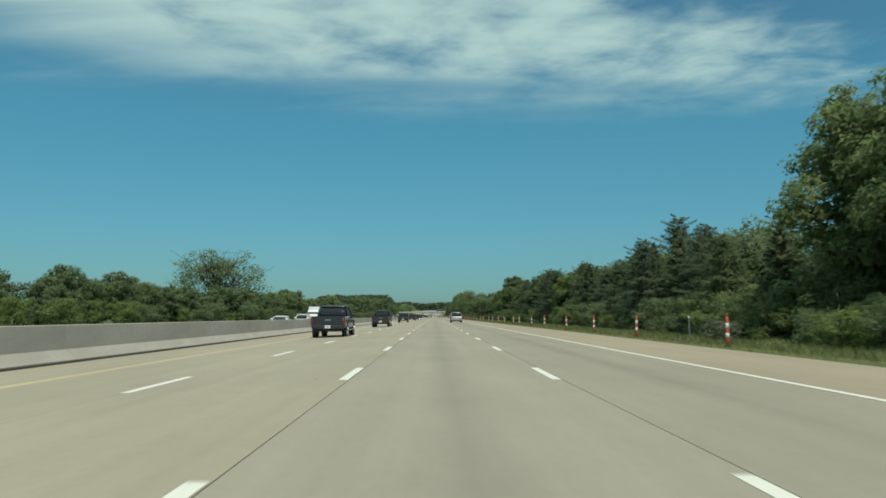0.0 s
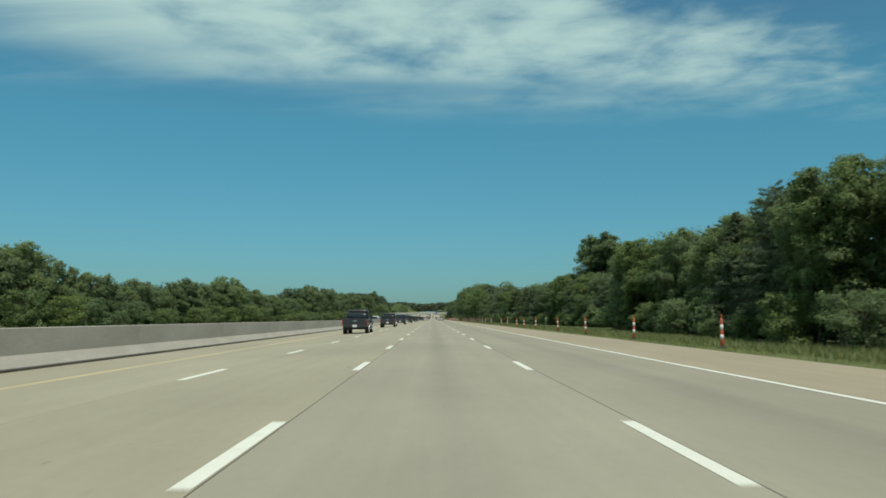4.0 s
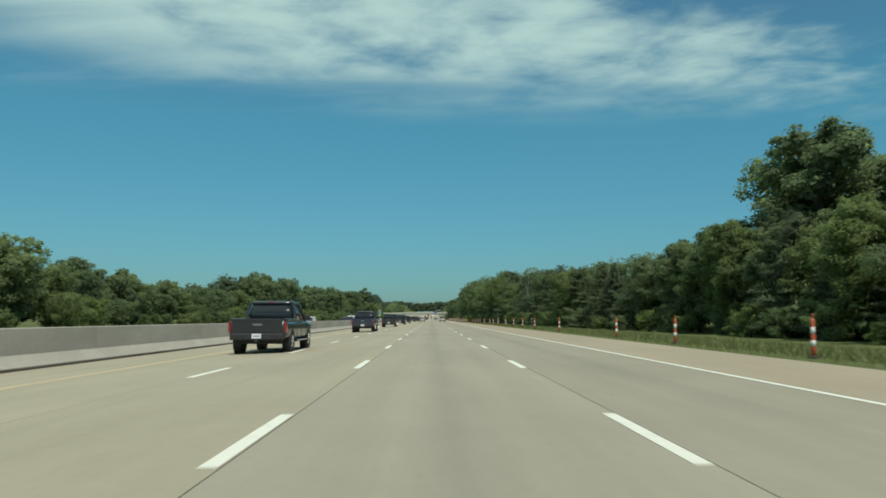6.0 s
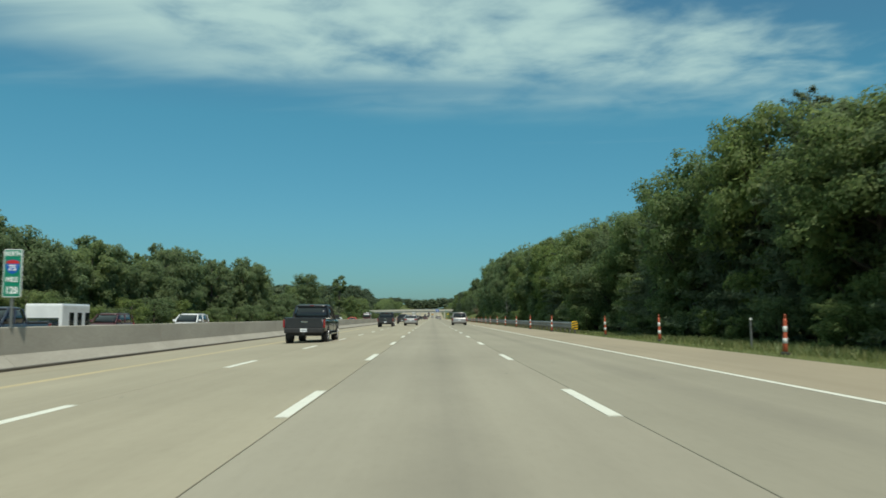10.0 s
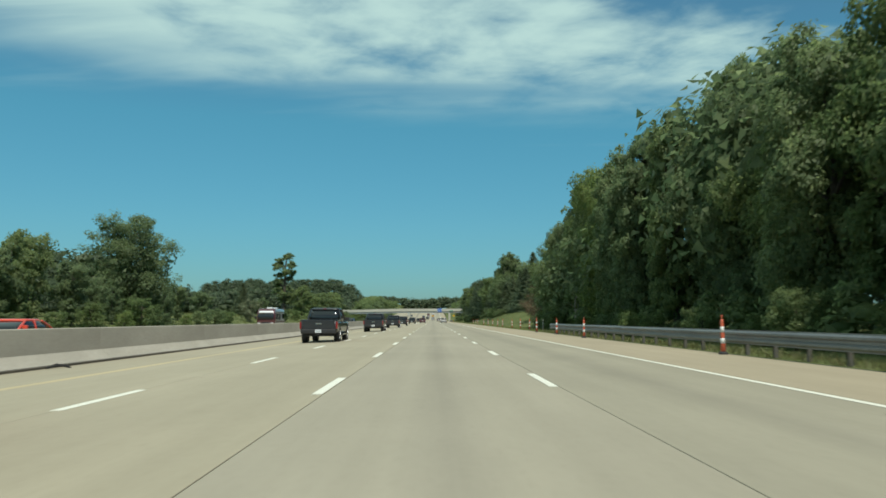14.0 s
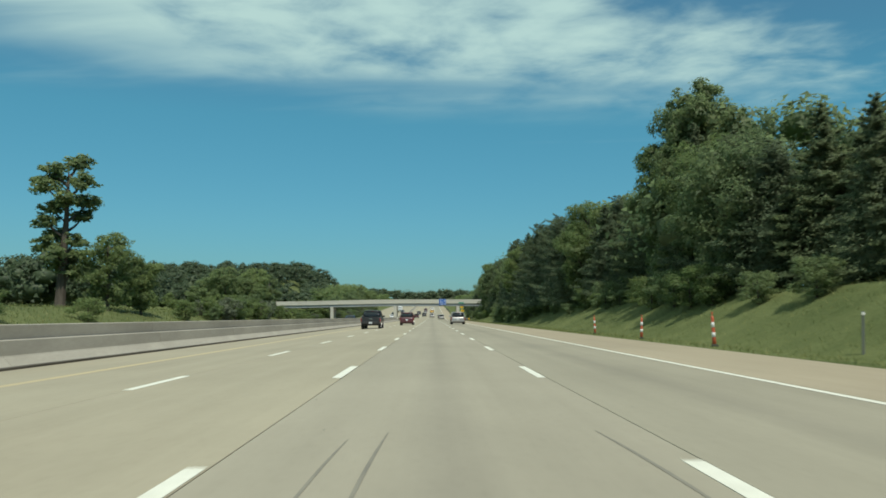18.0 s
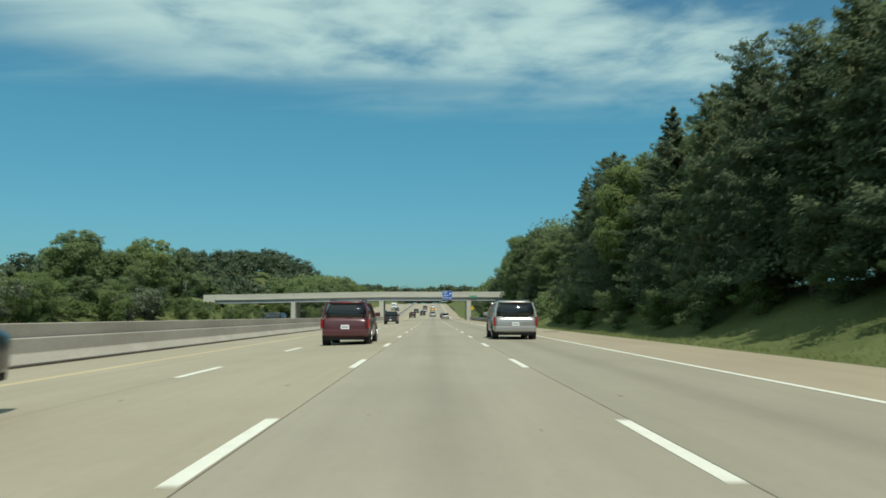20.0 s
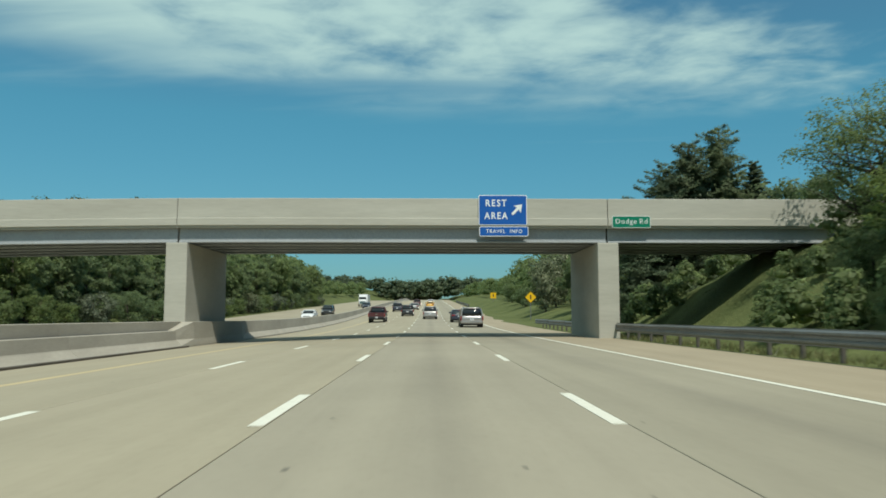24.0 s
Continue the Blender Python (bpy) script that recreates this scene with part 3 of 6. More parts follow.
# weathered boards on posts beyond the opposite carriageway
hoarding = tagged(new("billboard"), "weathered grey timber back of a roadside billboard", "billboard")
for i in range(9):
    part("board", boxed(-47.6, -41.4, 181.0, 181.06, 0.9 + i * 0.38, 1.24 + i * 0.38), BOARDS, hoarding)
for x in (-47.0, -44.5, -42.0):
    part("post", boxed(x - 0.09, x + 0.09, 180.8, 180.98, -0.6, 4.4), POST, hoarding)


# ---- guard rails ----
WAVE = [(0.0, 0.0), (0.0, 0.03), (-0.07, 0.08), (-0.07, 0.13), (0.0, 0.18), (0.0, 0.24), (-0.07, 0.29), (-0.07, 0.34), (0.0, 0.39), (0.0, 0.42),
        (0.012, 0.42), (0.012, 0.39), (-0.055, 0.34), (-0.055, 0.29), (0.012, 0.24), (0.012, 0.18), (-0.055, 0.13), (-0.055, 0.08), (0.012, 0.03), (0.012, 0.0)]


def guard_rail(x, y0, y1, label, step=1.9):
    g = tagged(new("guard_rail"), label, "guard rail")
    n = int((y1 - y0) / 7.6)
    rail = part("rail", prism(bmesh.new(), WAVE, 0, 7.63), GALV, g)
    for i in range(n):
        o = rail if i == 0 else new("rail", rail.data)
        o.parent = g
        o.matrix_basis = pose(x + random.uniform(-0.01, 0.01), y0 + 7.6 * i, 0.35 + grade(y0 + 7.6 * i) + random.uniform(-0.012, 0.012), 0, 0, 0)
    post = part("post", boxed(0.16, 0.27, -0.05, 0.05, -0.6, 0.74, 0.01), RAILPOST, g)
    block = part("blockout", boxed(0.012, 0.16, -0.06, 0.06, 0.40, 0.74, 0.01), RAILPOST, g)
    for i in range(int(n * 7.6 / step)):
        for src, nm in ((post, "post"), (block, "blockout")):
            o = src if i == 0 else new(nm, src.data)
            o.parent = g
            o.matrix_basis = pose(x, y0 + 0.6 + step * i, grade(y0 + step * i), 0, random.uniform(-1.5, 1.5), random.uniform(-3, 3))
    return g


first_rail = guard_rail(9.2, 426, 591, "long galvanised guard rail on dark steel posts by the shoulder")
second_rail = guard_rail(9.2, 868.5, 937, "galvanised guard rail leading to the overpass pier")
for rail, y0 in ((first_rail, 425.9), (second_rail, 868.4)):
    part("end_marker", boxed(9.05, 9.45, y0 - 0.2, y0, 0.28, 0.80, 0.03), YELLOW_SIGN, rail, "yellow and black striped end marker")
    for k in range(3):
        z = 0.31 + k * 0.16
        q = [(9.06, z), (9.44, z + 0.09), (9.44, min(z + 0.17, 0.79)), (9.06, z + 0.08)]
        part("stripe", loft(bmesh.new(), [[(a, y0 - 0.208, b) for a, b in q], [(a, y0 - 0.203, b) for a, b in q]]), TRIM, rail, "black stripe")
guard_rail(9.6, 946, 969.5, "short galvanised guard rail beyond the overpass pier")
guard_rail(9.4, 1085, 1180, "galvanised guard rail on the climb beyond the overpass")


# ---- channelizer posts and reflector posts ----
def channelizer():
    c = tagged(new("channelizer_post"), "orange and white tubular traffic channelizer on a rubber base", "traffic post", "channelizer posts along the verge")
    bm = bmesh.new()
    tube(bm, [(0, 0, 0), (0, 0, 0.05), (0, 0, 0.09)], [0.22, 0.21, 0.12], 10)
    part("base", bm, BLACKRUB, c, "black rubber base")
    part("tube", tube(bmesh.new(), [(0, 0, 0.07), (0, 0, 0.4), (0, 0, 1.0), (0, 0, 1.08)], [0.115, 0.095, 0.075, 0.06], 12), ORANGE, c, "", True)
    for z0, z1, r0, r1 in ((0.34, 0.50, 0.102, 0.094), (0.68, 0.86, 0.0905, 0.0835)):
        part("band", tube(bmesh.new(), [(0, 0, z0), (0, 0, z1)], [r0, r1], 12), WHITEBAND, c, "white reflective band", True)
    part("handle", tube(bmesh.new(), [(0, 0, 1.07), (0, 0, 1.12), (0, 0, 1.20), (0, 0, 1.22)], [0.03, 0.025, 0.045, 0.03], 8), ORANGE, c)
    return c


CH_A = [27.8, 40.7, 51.7, 61.5, 73.5, 84.5, 96, 104, 114.8, 127.3, 138.5, 149.5, 165, 178, 190, 203, 214.5, 229, 238, 246.5, 258.5, 269.5]
CH_B = [289, 303.4, 315, 324, 335, 346, 357, 364.8, 378.7, 390, 398, 411, 422.5]
CH_C = [433, 446, 458, 470, 482, 493, 503, 516, 525, 537, 548.6, 570, 581, 591]
CH_D = [608, 617, 627, 640, 650, 660, 672, 684, 703.7, 714, 724.8]
proto = channelizer()
spots = [(10.45, y) for y in CH_A + CH_B] + [(8.85, y) for y in CH_C] + [(10.45, y) for y in CH_D]
for i, (x, y) in enumerate(spots):
    x += random.uniform(-0.1, 0.1)
    z = road_z(x, y) if x < 9.1 else land(x, y)
    m = pose(x, y, z, random.uniform(-2, 2), random.uniform(-3, 3), random.uniform(0, 360)) @ Matrix.Diagonal((0.68, 0.68, random.uniform(0.97, 1.06), 1))
    if i == 0:
        proto.matrix_basis = m
    else:
        copy_thing(proto, m @ Matrix.Diagonal((1 / proto.scale[0], 1 / proto.scale[1], 1 / proto.scale[2], 1)))


def reflector_post():
    r = tagged(new("reflector_post"), "thin grey steel reflector post in the grass", "post", "reflector posts along the verge")
    part("stake", boxed(-0.03, 0.03, -0.02, 0.02, -0.2, 1.25), GALV, r)
    part("reflector", tube(bmesh.new(), [(0, -0.022, 1.18), (0, -0.035, 1.18)], [0.05, 0.05], 10), WHITEBAND, r, "round white reflector")
    return r


rp = reflector_post()
for i, (x, y) in enumerate(((12.0, 36.6), (12.0, 135), (12.0, 232), (12.0, 318), (12.3, 405), (12.0, 503), (12.0, 609), (12.2, 697), (11.0, 888))):
    m = pose(x, y, land(x, y), 0, 2 if i % 2 else -1, 0)
    if i == 0:
        rp.matrix_basis = m
    else:
        copy_thing(rp, m)


# ---- trees ----
def cards(rng, centres, outward, length, width, droop=0.0, lead=None, soft=None):
    """Small ragged leaf clumps, a triangle each, that face roughly outward; the shading follows the rounded clump."""
    n = len(centres)
    nor = outward + rng.normal(0, 0.55, (n, 3)) + np.array([0, 0, 0.4])
    nor /= np.linalg.norm(nor, axis=1)[:, None]
    ref = rng.normal(0, 1, (n, 3)) if lead is None else np.cross(lead + rng.normal(0, 0.35, (n, 3)), nor)
    a = np.cross(nor, ref)
    a /= np.linalg.norm(a, axis=1)[:, None]
    a[:, 2] -= droop
    b = np.cross(nor, a)
    ln = length * rng.uniform(0.6, 1.35, (n, 1))
    wd = width * rng.uniform(0.6, 1.3, (n, 1))
    v = np.empty((n, 3, 3))
    v[:, 0] = centres - a * ln * 0.5 - b * wd * 0.35
    v[:, 1] = centres + a * ln * rng.uniform(0.2, 0.6, (n, 1)) - b * wd * rng.uniform(0.1, 0.5, (n, 1))
    v[:, 2] = centres + b * wd * 0.75 + a * ln * rng.uniform(-0.3, 0.3, (n, 1))
    shade = (outward if soft is None else soft) * 0.6 + nor * 0.5
    shade[:, 2] += 0.35
    shade /= np.linalg.norm(shade, axis=1)[:, None]
    return v.reshape(-1, 3), np.arange(3 * n).reshape(-1, 3), np.repeat(shade, 3, axis=0)


ICO = bmesh.new()
bmesh.ops.create_icosphere(ICO, subdivisions=2, radius=1.0)
ICO_V = np.array([w.co[:] for w in ICO.verts])
ICO_F = np.array([[w.index for w in f.verts] for f in ICO.faces])
ICO.free()
ICO1 = bmesh.new()
bmesh.ops.create_icosphere(ICO1, subdivisions=1, radius=1.0)
ICO1_V = np.array([w.co[:] for w in ICO1.verts])
ICO1_F = np.array([[w.index for w in f.verts] for f in ICO1.faces])
ICO1.free()


def join(pieces):
    vs, fs, ns, k = [], [], [], 0
    for v, f, n in pieces:
        vs.append(v)
        fs.append(f + k)
        ns.append(n)
        k += len(v)
    return np.concatenate(vs), np.concatenate(fs), np.concatenate(ns)


def np_mesh(name, v, f, normals=None):
    me = bpy.data.meshes.new(name)
    me.vertices.add(len(v))
    me.vertices.foreach_set("co", np.asarray(v, dtype=np.float32).ravel())
    me.loops.add(len(f) * 3)
    me.loops.foreach_set("vertex_index", np.asarray(f, dtype=np.int32).ravel())
    me.polygons.add(len(f))
    me.polygons.foreach_set("loop_start", np.arange(0, len(f) * 3, 3, dtype=np.int32))
    me.update(calc_edges=True)
    if normals is not None:
        me.polygons.foreach_set("use_smooth", [True] * len(f))
        me.normals_split_custom_set_from_vertices(normals.tolist())
    return me


def settle(v, bm_height=10.0):
    """Stretches a crown so that its topmost clumps reach ten metres."""
    top = np.percentile(v[:, 2], 99.7)
    v[:, 2] = np.where(v[:, 2] > 3, 3 + (v[:, 2] - 3) * (bm_height - 3.15) / (top - 3), v[:, 2])
    return v


def lobe_core(rng, c, r, hard=ICO_V, faces=ICO_F, rough=0.16):
    w = hard * (1 + rng.normal(0, rough, (len(hard), 1)))
    return w * r + c, faces, hard.copy()


def broadleaf(seed, mat, count, lobes=13, spread=0.40, low=0.22, leaf=0.42, label="", open_crown=0.0, bare=0.0, name="tree"):
    """A tree ten metres high: tapered trunk, limbs, and a crown of lobes of leaf clumps with gaps."""
    rng = np.random.default_rng(seed)
    t = tagged(new(name), label, "tree" if name == "tree" else name)
    bm = bmesh.new()
    bend = rng.uniform(-0.25, 0.25, 2)
    top = np.array([bend[0], bend[1], 6.6])
    tube(bm, [(0, 0, -0.5), (0, 0, 0.25), (bend[0] * 0.3, bend[1] * 0.3, 2.2), (bend[0] * 0.7, bend[1] * 0.7, 4.4), tuple(top), (bend[0], bend[1], 8.6)], [0.33, 0.24, 0.19, 0.15, 0.09, 0.03], 8)
    cs, rs = [], []
    for i in range(lobes):
        h = low + (0.93 - low) * (i + rng.uniform(0, 1)) / lobes
        prof = math.sin(math.pi * min(1, max(0.05, (h - low * 0.75) / (1.03 - low * 0.75)))) ** 0.55
        a = i * 2.4 + rng.uniform(-0.5, 0.5)
        rr = spread * 10 * prof * rng.uniform(0.45, 1.0) * 0.72
        r = spread * 10 * rng.uniform(0.30, 0.46) * (0.65 + 0.35 * prof)
        z = min(h * 10, 10 - r * 0.75)
        c = np.array([rr * math.cos(a), rr * math.sin(a), z])
        cs.append(c)
        rs.append(r)
        z0 = max(1.2, z - rr * rng.uniform(0.6, 1.0) - 0.4)
        s = np.array([bend[0] * z0 / 6.6, bend[1] * z0 / 6.6, z0])
        mid = s * 0.45 + c * 0.55 + np.array([0, 0, -0.15 * rr])
        thick = 1.7 if open_crown else 1.0
        tube(bm, [tuple(s), tuple(mid), tuple(c)], [0.10 * thick, 0.06 * thick, 0.025 * thick], 5)
        if open_crown or bare:
            for k in range(4):
                e = c + rng.normal(0, 1, 3) * r * 0.6
                tube(bm, [tuple(mid), tuple((mid + e) / 2 + rng.normal(0, 0.1, 3)), tuple(e + np.array([0, 0, 0.5 * bare]))], [0.045, 0.03, 0.012], 4)
    part("trunk", bm, BARK, t, "brown trunk and limbs")
    cs, rs = np.array(cs), np.array(rs)
    # each lobe carries rounded sprays, and each spray its leaves
    sprays = 12
    d0 = rng.normal(0, 1, (lobes * sprays, 3))
    d0[:, 2] += 0.3
    d0 /= np.linalg.norm(d0, axis=1)[:, None]
    own = np.repeat(np.arange(lobes), sprays)
    sr = rs[own] * rng.uniform(0.30, 0.52, len(own))
    sc = cs[own] + d0 * (rs[own] * rng.uniform(0.55, 0.95, len(own)))[:, None] * np.array([1, 1, 0.82])
    which = rng.choice(len(own), count, p=sr ** 2 / (sr ** 2).sum())
    d = rng.normal(0, 1, (count, 3)) + 0.7 * d0[which]
    d[:, 2] += 0.2
    d /= np.linalg.norm(d, axis=1)[:, None]
    rad = sr[which] * (1.08 - 0.8 * rng.random(count) ** 1.5) * np.where(rng.random(count) < 0.08, 1.3, 1.0)
    pts = sc[which] + d * rad[:, None] * np.array([1, 1, 0.75])
    keep = pts[:, 2] > 0.5
    soft = d * 0.6 + d0[which] * 0.45 + np.array([0, 0, 0.3])
    pieces = [cards(rng, pts[keep], d[keep], leaf, leaf * 0.62, soft=soft[keep])]
    if not open_crown:
        # larger leaves inside the lobes close the crown
        k = count // 7
        own = rng.choice(lobes, k, p=rs ** 2 / (rs ** 2).sum())
        e = rng.normal(0, 1, (k, 3))
        e /= np.linalg.norm(e, axis=1)[:, None]
        inner = cs[own] + e * (rs[own] * rng.uniform(0.3, 0.8, k))[:, None] * np.array([1, 1, 0.8])
        inside = inner[:, 2] > 0.5
        pieces.append(cards(rng, inner[inside], e[inside], leaf * 2.0, leaf * 1.3))
    v, f, n = join(pieces)
    finish("crown", np_mesh("crown", settle(v), f, n), mat, t, "uneven leafy crown")
    return t


def conifer(seed, count, width=0.28, low=0.08, ragged=0.3, leaf=0.55, label="", power=0.8):
    """A pine or spruce ten metres high: straight trunk, whorls of boughs carrying needle tufts."""
    rng = np.random.default_rng(seed)
    t = tagged(new("conifer"), label, "tree")
    bm = bmesh.new()
    tube(bm, [(0, 0, -0.5), (0, 0, 0.2), (0.05, 0, 3), (0, 0.05, 6.5), (0, 0, 9.7)], [0.26, 0.2, 0.16, 0.10, 0.025], 7)
    centres, outs, leads, softs = [], [], [], []
    boughs = 96
    share = int(count * 0.74) // boughs
    for i in range(boughs):
        h = low + (0.985 - low) * (i + rng.uniform(0, 0.8)) / boughs
        reach = 10 * width * (1 - h) ** power * rng.uniform(1 - ragged, 1 + ragged * 0.5) + 0.18
        a = i * 2.4 + rng.uniform(-0.6, 0.6)
        out = np.array([math.cos(a), math.sin(a), 0])
        across = np.array([-out[1], out[0], 0])
        z = h * 10
        lift = rng.uniform(-0.20, 0.10) if h < 0.6 else rng.uniform(0.0, 0.5)
        tip = out * reach + np.array([0, 0, z + lift * reach])
        base = np.array([0, 0, z])
        # side sprays along the bough, shorter towards its tip
        s = rng.uniform(0.15, 1.02, share) ** 0.65
        w = rng.normal(0, 0.24, share) * reach * (1.15 - s) + rng.normal(0, 0.06, share)
        up = np.abs(rng.normal(0, 0.055, share)) * (1 + reach * 0.5) - 0.10 * reach * s * (1 - s) - 0.12 * np.abs(w)
        p = base + (tip - base) * s[:, None] + across * w[:, None]
        p[:, 2] += up
        centres.append(p)
        outs.append(np.tile(out * 0.5 + np.array([0, 0, 0.9]), (share, 1)))
        leads.append(out * 0.8 + across * np.sign(w)[:, None] * 0.6 + np.array([0, 0, 0.25]))
        softs.append(out * (0.35 + 0.6 * s)[:, None] + across * (w / (0.3 * reach + 0.1))[:, None] * 0.35 + np.array([0, 0, 0.55]))
    # needle tufts that close the space between the boughs
    n = count - share * boughs
    h = low + (0.97 - low) * rng.random(n) ** 1.25
    a = rng.uniform(0, math.tau, n)
    reach = 10 * width * (1 - h) ** power * rng.uniform(0.45, 0.85, n) * (0.86 + 0.14 * np.sin(a * 3 + h * 40))
    ring = np.c_[np.cos(a), np.sin(a), np.full(n, 0.5)]
    centres.append(np.c_[reach * np.cos(a), reach * np.sin(a), h * 10 + rng.normal(0, 0.12, n)])
    for bag in (outs, leads, softs):
        bag.append(ring)
    part("trunk", bm, BARK, t, "straight brown trunk")
    p = np.concatenate(centres)
    size = leaf * (0.5 + 0.5 * np.clip((10 - p[:, 2:]) / 3.5, 0, 1))
    pieces = [cards(rng, p, np.concatenate(outs), size, size * 0.34, 0.05, np.concatenate(leads), np.concatenate(softs))]
    for k in range(10):
        h = low + 0.04 + (0.86 - low) * k / 10
        r = 10 * width * (1 - h) ** power * 0.36
        pieces.append(lobe_core(rng, np.array([rng.normal(0, 0.12), rng.normal(0, 0.12), h * 10 + 0.2]), r * np.array([1, 1, 0.55]) + np.array([0, 0, 0.3]), rough=0.2))
    v, f, nn = join(pieces)
    finish("crown", np_mesh("crown", v, f, nn), NEEDLE, t, "dark layered needle boughs")
    return t


BROAD = [broadleaf(11 + i, m, 26000, 20, sp, lo, 0.18, lb) for i, (m, sp, lo, lb) in enumerate((
    (LEAF, 0.36, 0.16, "tall dark green broadleaf tree at the wood's edge"),
    (LEAF, 0.42, 0.10, "broad dark green leafy tree with low branches"),
    (LEAF_L, 0.34, 0.18, "light green broadleaf tree with lumpy crown"),
    (LEAF, 0.30, 0.14, "narrow dark green leafy tree"),
    (LEAF_L, 0.40, 0.08, "bushy bright green broadleaf tree")))]
PINES = [conifer(41 + i, 24000, w, lo, rg, 0.26, lb, pw) for i, (w, lo, rg, lb, pw) in enumerate((
    (0.33, 0.05, 0.35, "dark green pine with ragged layered boughs", 0.55),
    (0.35, 0.07, 0.5, "old pine with irregular dark green crown", 0.5),
    (0.37, 0.02, 0.2, "conical dark green spruce", 1.0),
    (0.38, 0.04, 0.42, "wide dark green pine at the wood's edge", 0.6)))]
SHRUBS = [broadleaf(71 + i, m, 4800, 10, 0.62, 0.05, 0.36, lb, name="shrub") for i, (m, lb) in enumerate((
    (LEAF, "low dark green shrub at the wood's edge"), (LEAF_L, "light green leafy roadside bush"), (GREYLEAF, "rounded bush with grey-green leaves")))]
LEFTY = [broadleaf(91 + i, m, 8000, 14, sp, lo, 0.29, lb) for i, (m, sp, lo, lb) in enumerate((
    (LEAF, 0.44, 0.10, "dark green roadside tree beyond the far carriageway"),
    (LEAF, 0.38, 0.12, "round green roadside tree beyond the far carriageway"),
    (LEAF, 0.34, 0.10, "narrow green tree beyond the far carriageway")))]
used = set()


def plant(ob, x, y, h, wide=1.0, group="", label=""):
    """Puts a tree of height h on the ground; the first planting takes the original."""
    s = h / 10
    m = Matrix.Translation((x, y, land(x, y) - 0.05)) @ Matrix.Rotation(random.uniform(0, math.tau), 4, "Z") @ Matrix.Diagonal((s * wide, s * wide, s, 1))
    if ob.name in used:
        o = copy_thing(ob, m @ Matrix.Diagonal((1 / ob.scale[0], 1 / ob.scale[1], 1 / ob.scale[2], 1)))
    else:
        used.add(ob.name)
        ob.matrix_basis = m
        o = ob
    return tagged(o, label, group=group)


def along(table, y):
    ys, hs = zip(*table)
    return float(np.interp(y, ys, hs))


# height of the wood's edge on the right, by distance along the road
EDGE_R = [(26, 12), (38, 11.5), (43, 6.2), (50, 6.2), (58, 8.2), (68, 8.1), (80, 6.7), (92, 7.6), (104, 7.8), (112, 7.6), (122, 8.2), (150, 7.9), (160, 7.6), (176, 8.2), (200, 9.0),
          (218, 9.6), (230, 9.1), (238, 7.0), (246, 6.2), (256, 7.1), (268, 8.0), (280, 8.5), (302, 9.2), (310, 7.7), (322, 8.4), (334, 8.4), (345, 8.9), (365, 9.3), (376, 8.5),
          (384, 8.5), (394, 9.4), (402, 10.2), (410, 11.4), (417, 12.6), (424, 11.8), (430, 9.8), (440, 10.5), (464, 11.8), (488, 12.6), (510, 12.8), (518, 11.6), (530, 12.4), (540, 14.4), (560, 16),
          (578, 18), (600, 17.2), (620, 16.4), (628, 13.4), (636, 13.2), (650, 14.6), (658, 13.6), (663, 11.6), (674, 11.7), (686, 11.4), (694, 13.6), (703, 11.2), (711, 11.4), (722, 12), (728, 15),
          (737, 17), (741, 11.5), (748, 12.2), (758, 14.9), (776, 15), (790, 14.4), (806, 14.4), (818, 15), (828, 15), (834, 10.6), (844, 11.4), (856, 13.6), (866, 12.9), (878, 15.8),
          (896, 16.6), (912, 16.4), (919, 13), (924, 10), (933, 9.5)]
# share of conifers
PINE_R = [(0, 0.3), (45, 0.85), (150, 0.8), (185, 0.5), (230, 0.45), (280, 0.4), (320, 0.6), (345, 0.7), (400, 0.55), (440, 0.25), (500, 0.05), (646, 0.03), (656, 0.75), (720, 0.6), (760, 0.6), (785, 0.95), (850, 0.8), (930, 0.5)]
# stunted and taller stretches of the wood's edge
GROWTH_R = [(0, 1.0), (190, 1.0), (200, 0.9), (230, 0.88), (240, 1.0), (394, 1.0), (402, 1.06), (424, 1.06), (430, 1.0), (622, 1.0), (630, 1.08), (648, 1.06), (656, 1.0), (848, 1.0), (858, 1.14), (866, 1.12), (872, 1.0)]
# how far the wood's edge stands off
SET_R = [(0, 16.6), (180, 17.0), (225, 19.5), (240, 23.0), (300, 22.5), (325, 17.5), (420, 16.0), (600, 16.2), (640, 17.0), (664, 20.5), (685, 19.5), (705, 17.0), (740, 17.0), (770, 16.0), (795, 13.8), (835, 13.8), (846, 18.0), (866, 18.0), (874, 14.6), (895, 14.6), (906, 16.5), (930, 17.0)]
rnd = random.Random(5)
y = 43.0
while y < 921:
    x = along(SET_R, y) + 2.0 + rnd.uniform(-1.3, 2.0)
    h = along(EDGE_R, y) - land(x, y)
    pine = rnd.random() < along(PINE_R, y)
    ob = rnd.choice((PINES[0], PINES[1], PINES[3], PINES[3], PINES[1], PINES[2])) if pine else rnd.choice(BROAD)
    if 655 < y < 712:
        ob = PINES[2]
    h *= rnd.uniform(0.90, 1.06)
    plant(ob, x, y, h * along(GROWTH_R, y), rnd.uniform(0.85, 1.1) * min(1.15, 11.5 / h), "trees along the right verge")
    y += max(3.0, 0.33 * h) * rnd.uniform(0.8, 1.2)
back_row = []
y = 30.0
while y < 960:
    near = along(SET_R, y)
    x = near + rnd.uniform(5.5, 9.5)
    h = 1.1 + (along(EDGE_R, min(y, 930)) - 1.1) * x / (near + 2) * rnd.uniform(0.80, 0.95) - land(x, y)
    back_row.append((x, y, h))
    y += max(4.0, 0.42 * h) * rnd.uniform(0.8, 1.2)
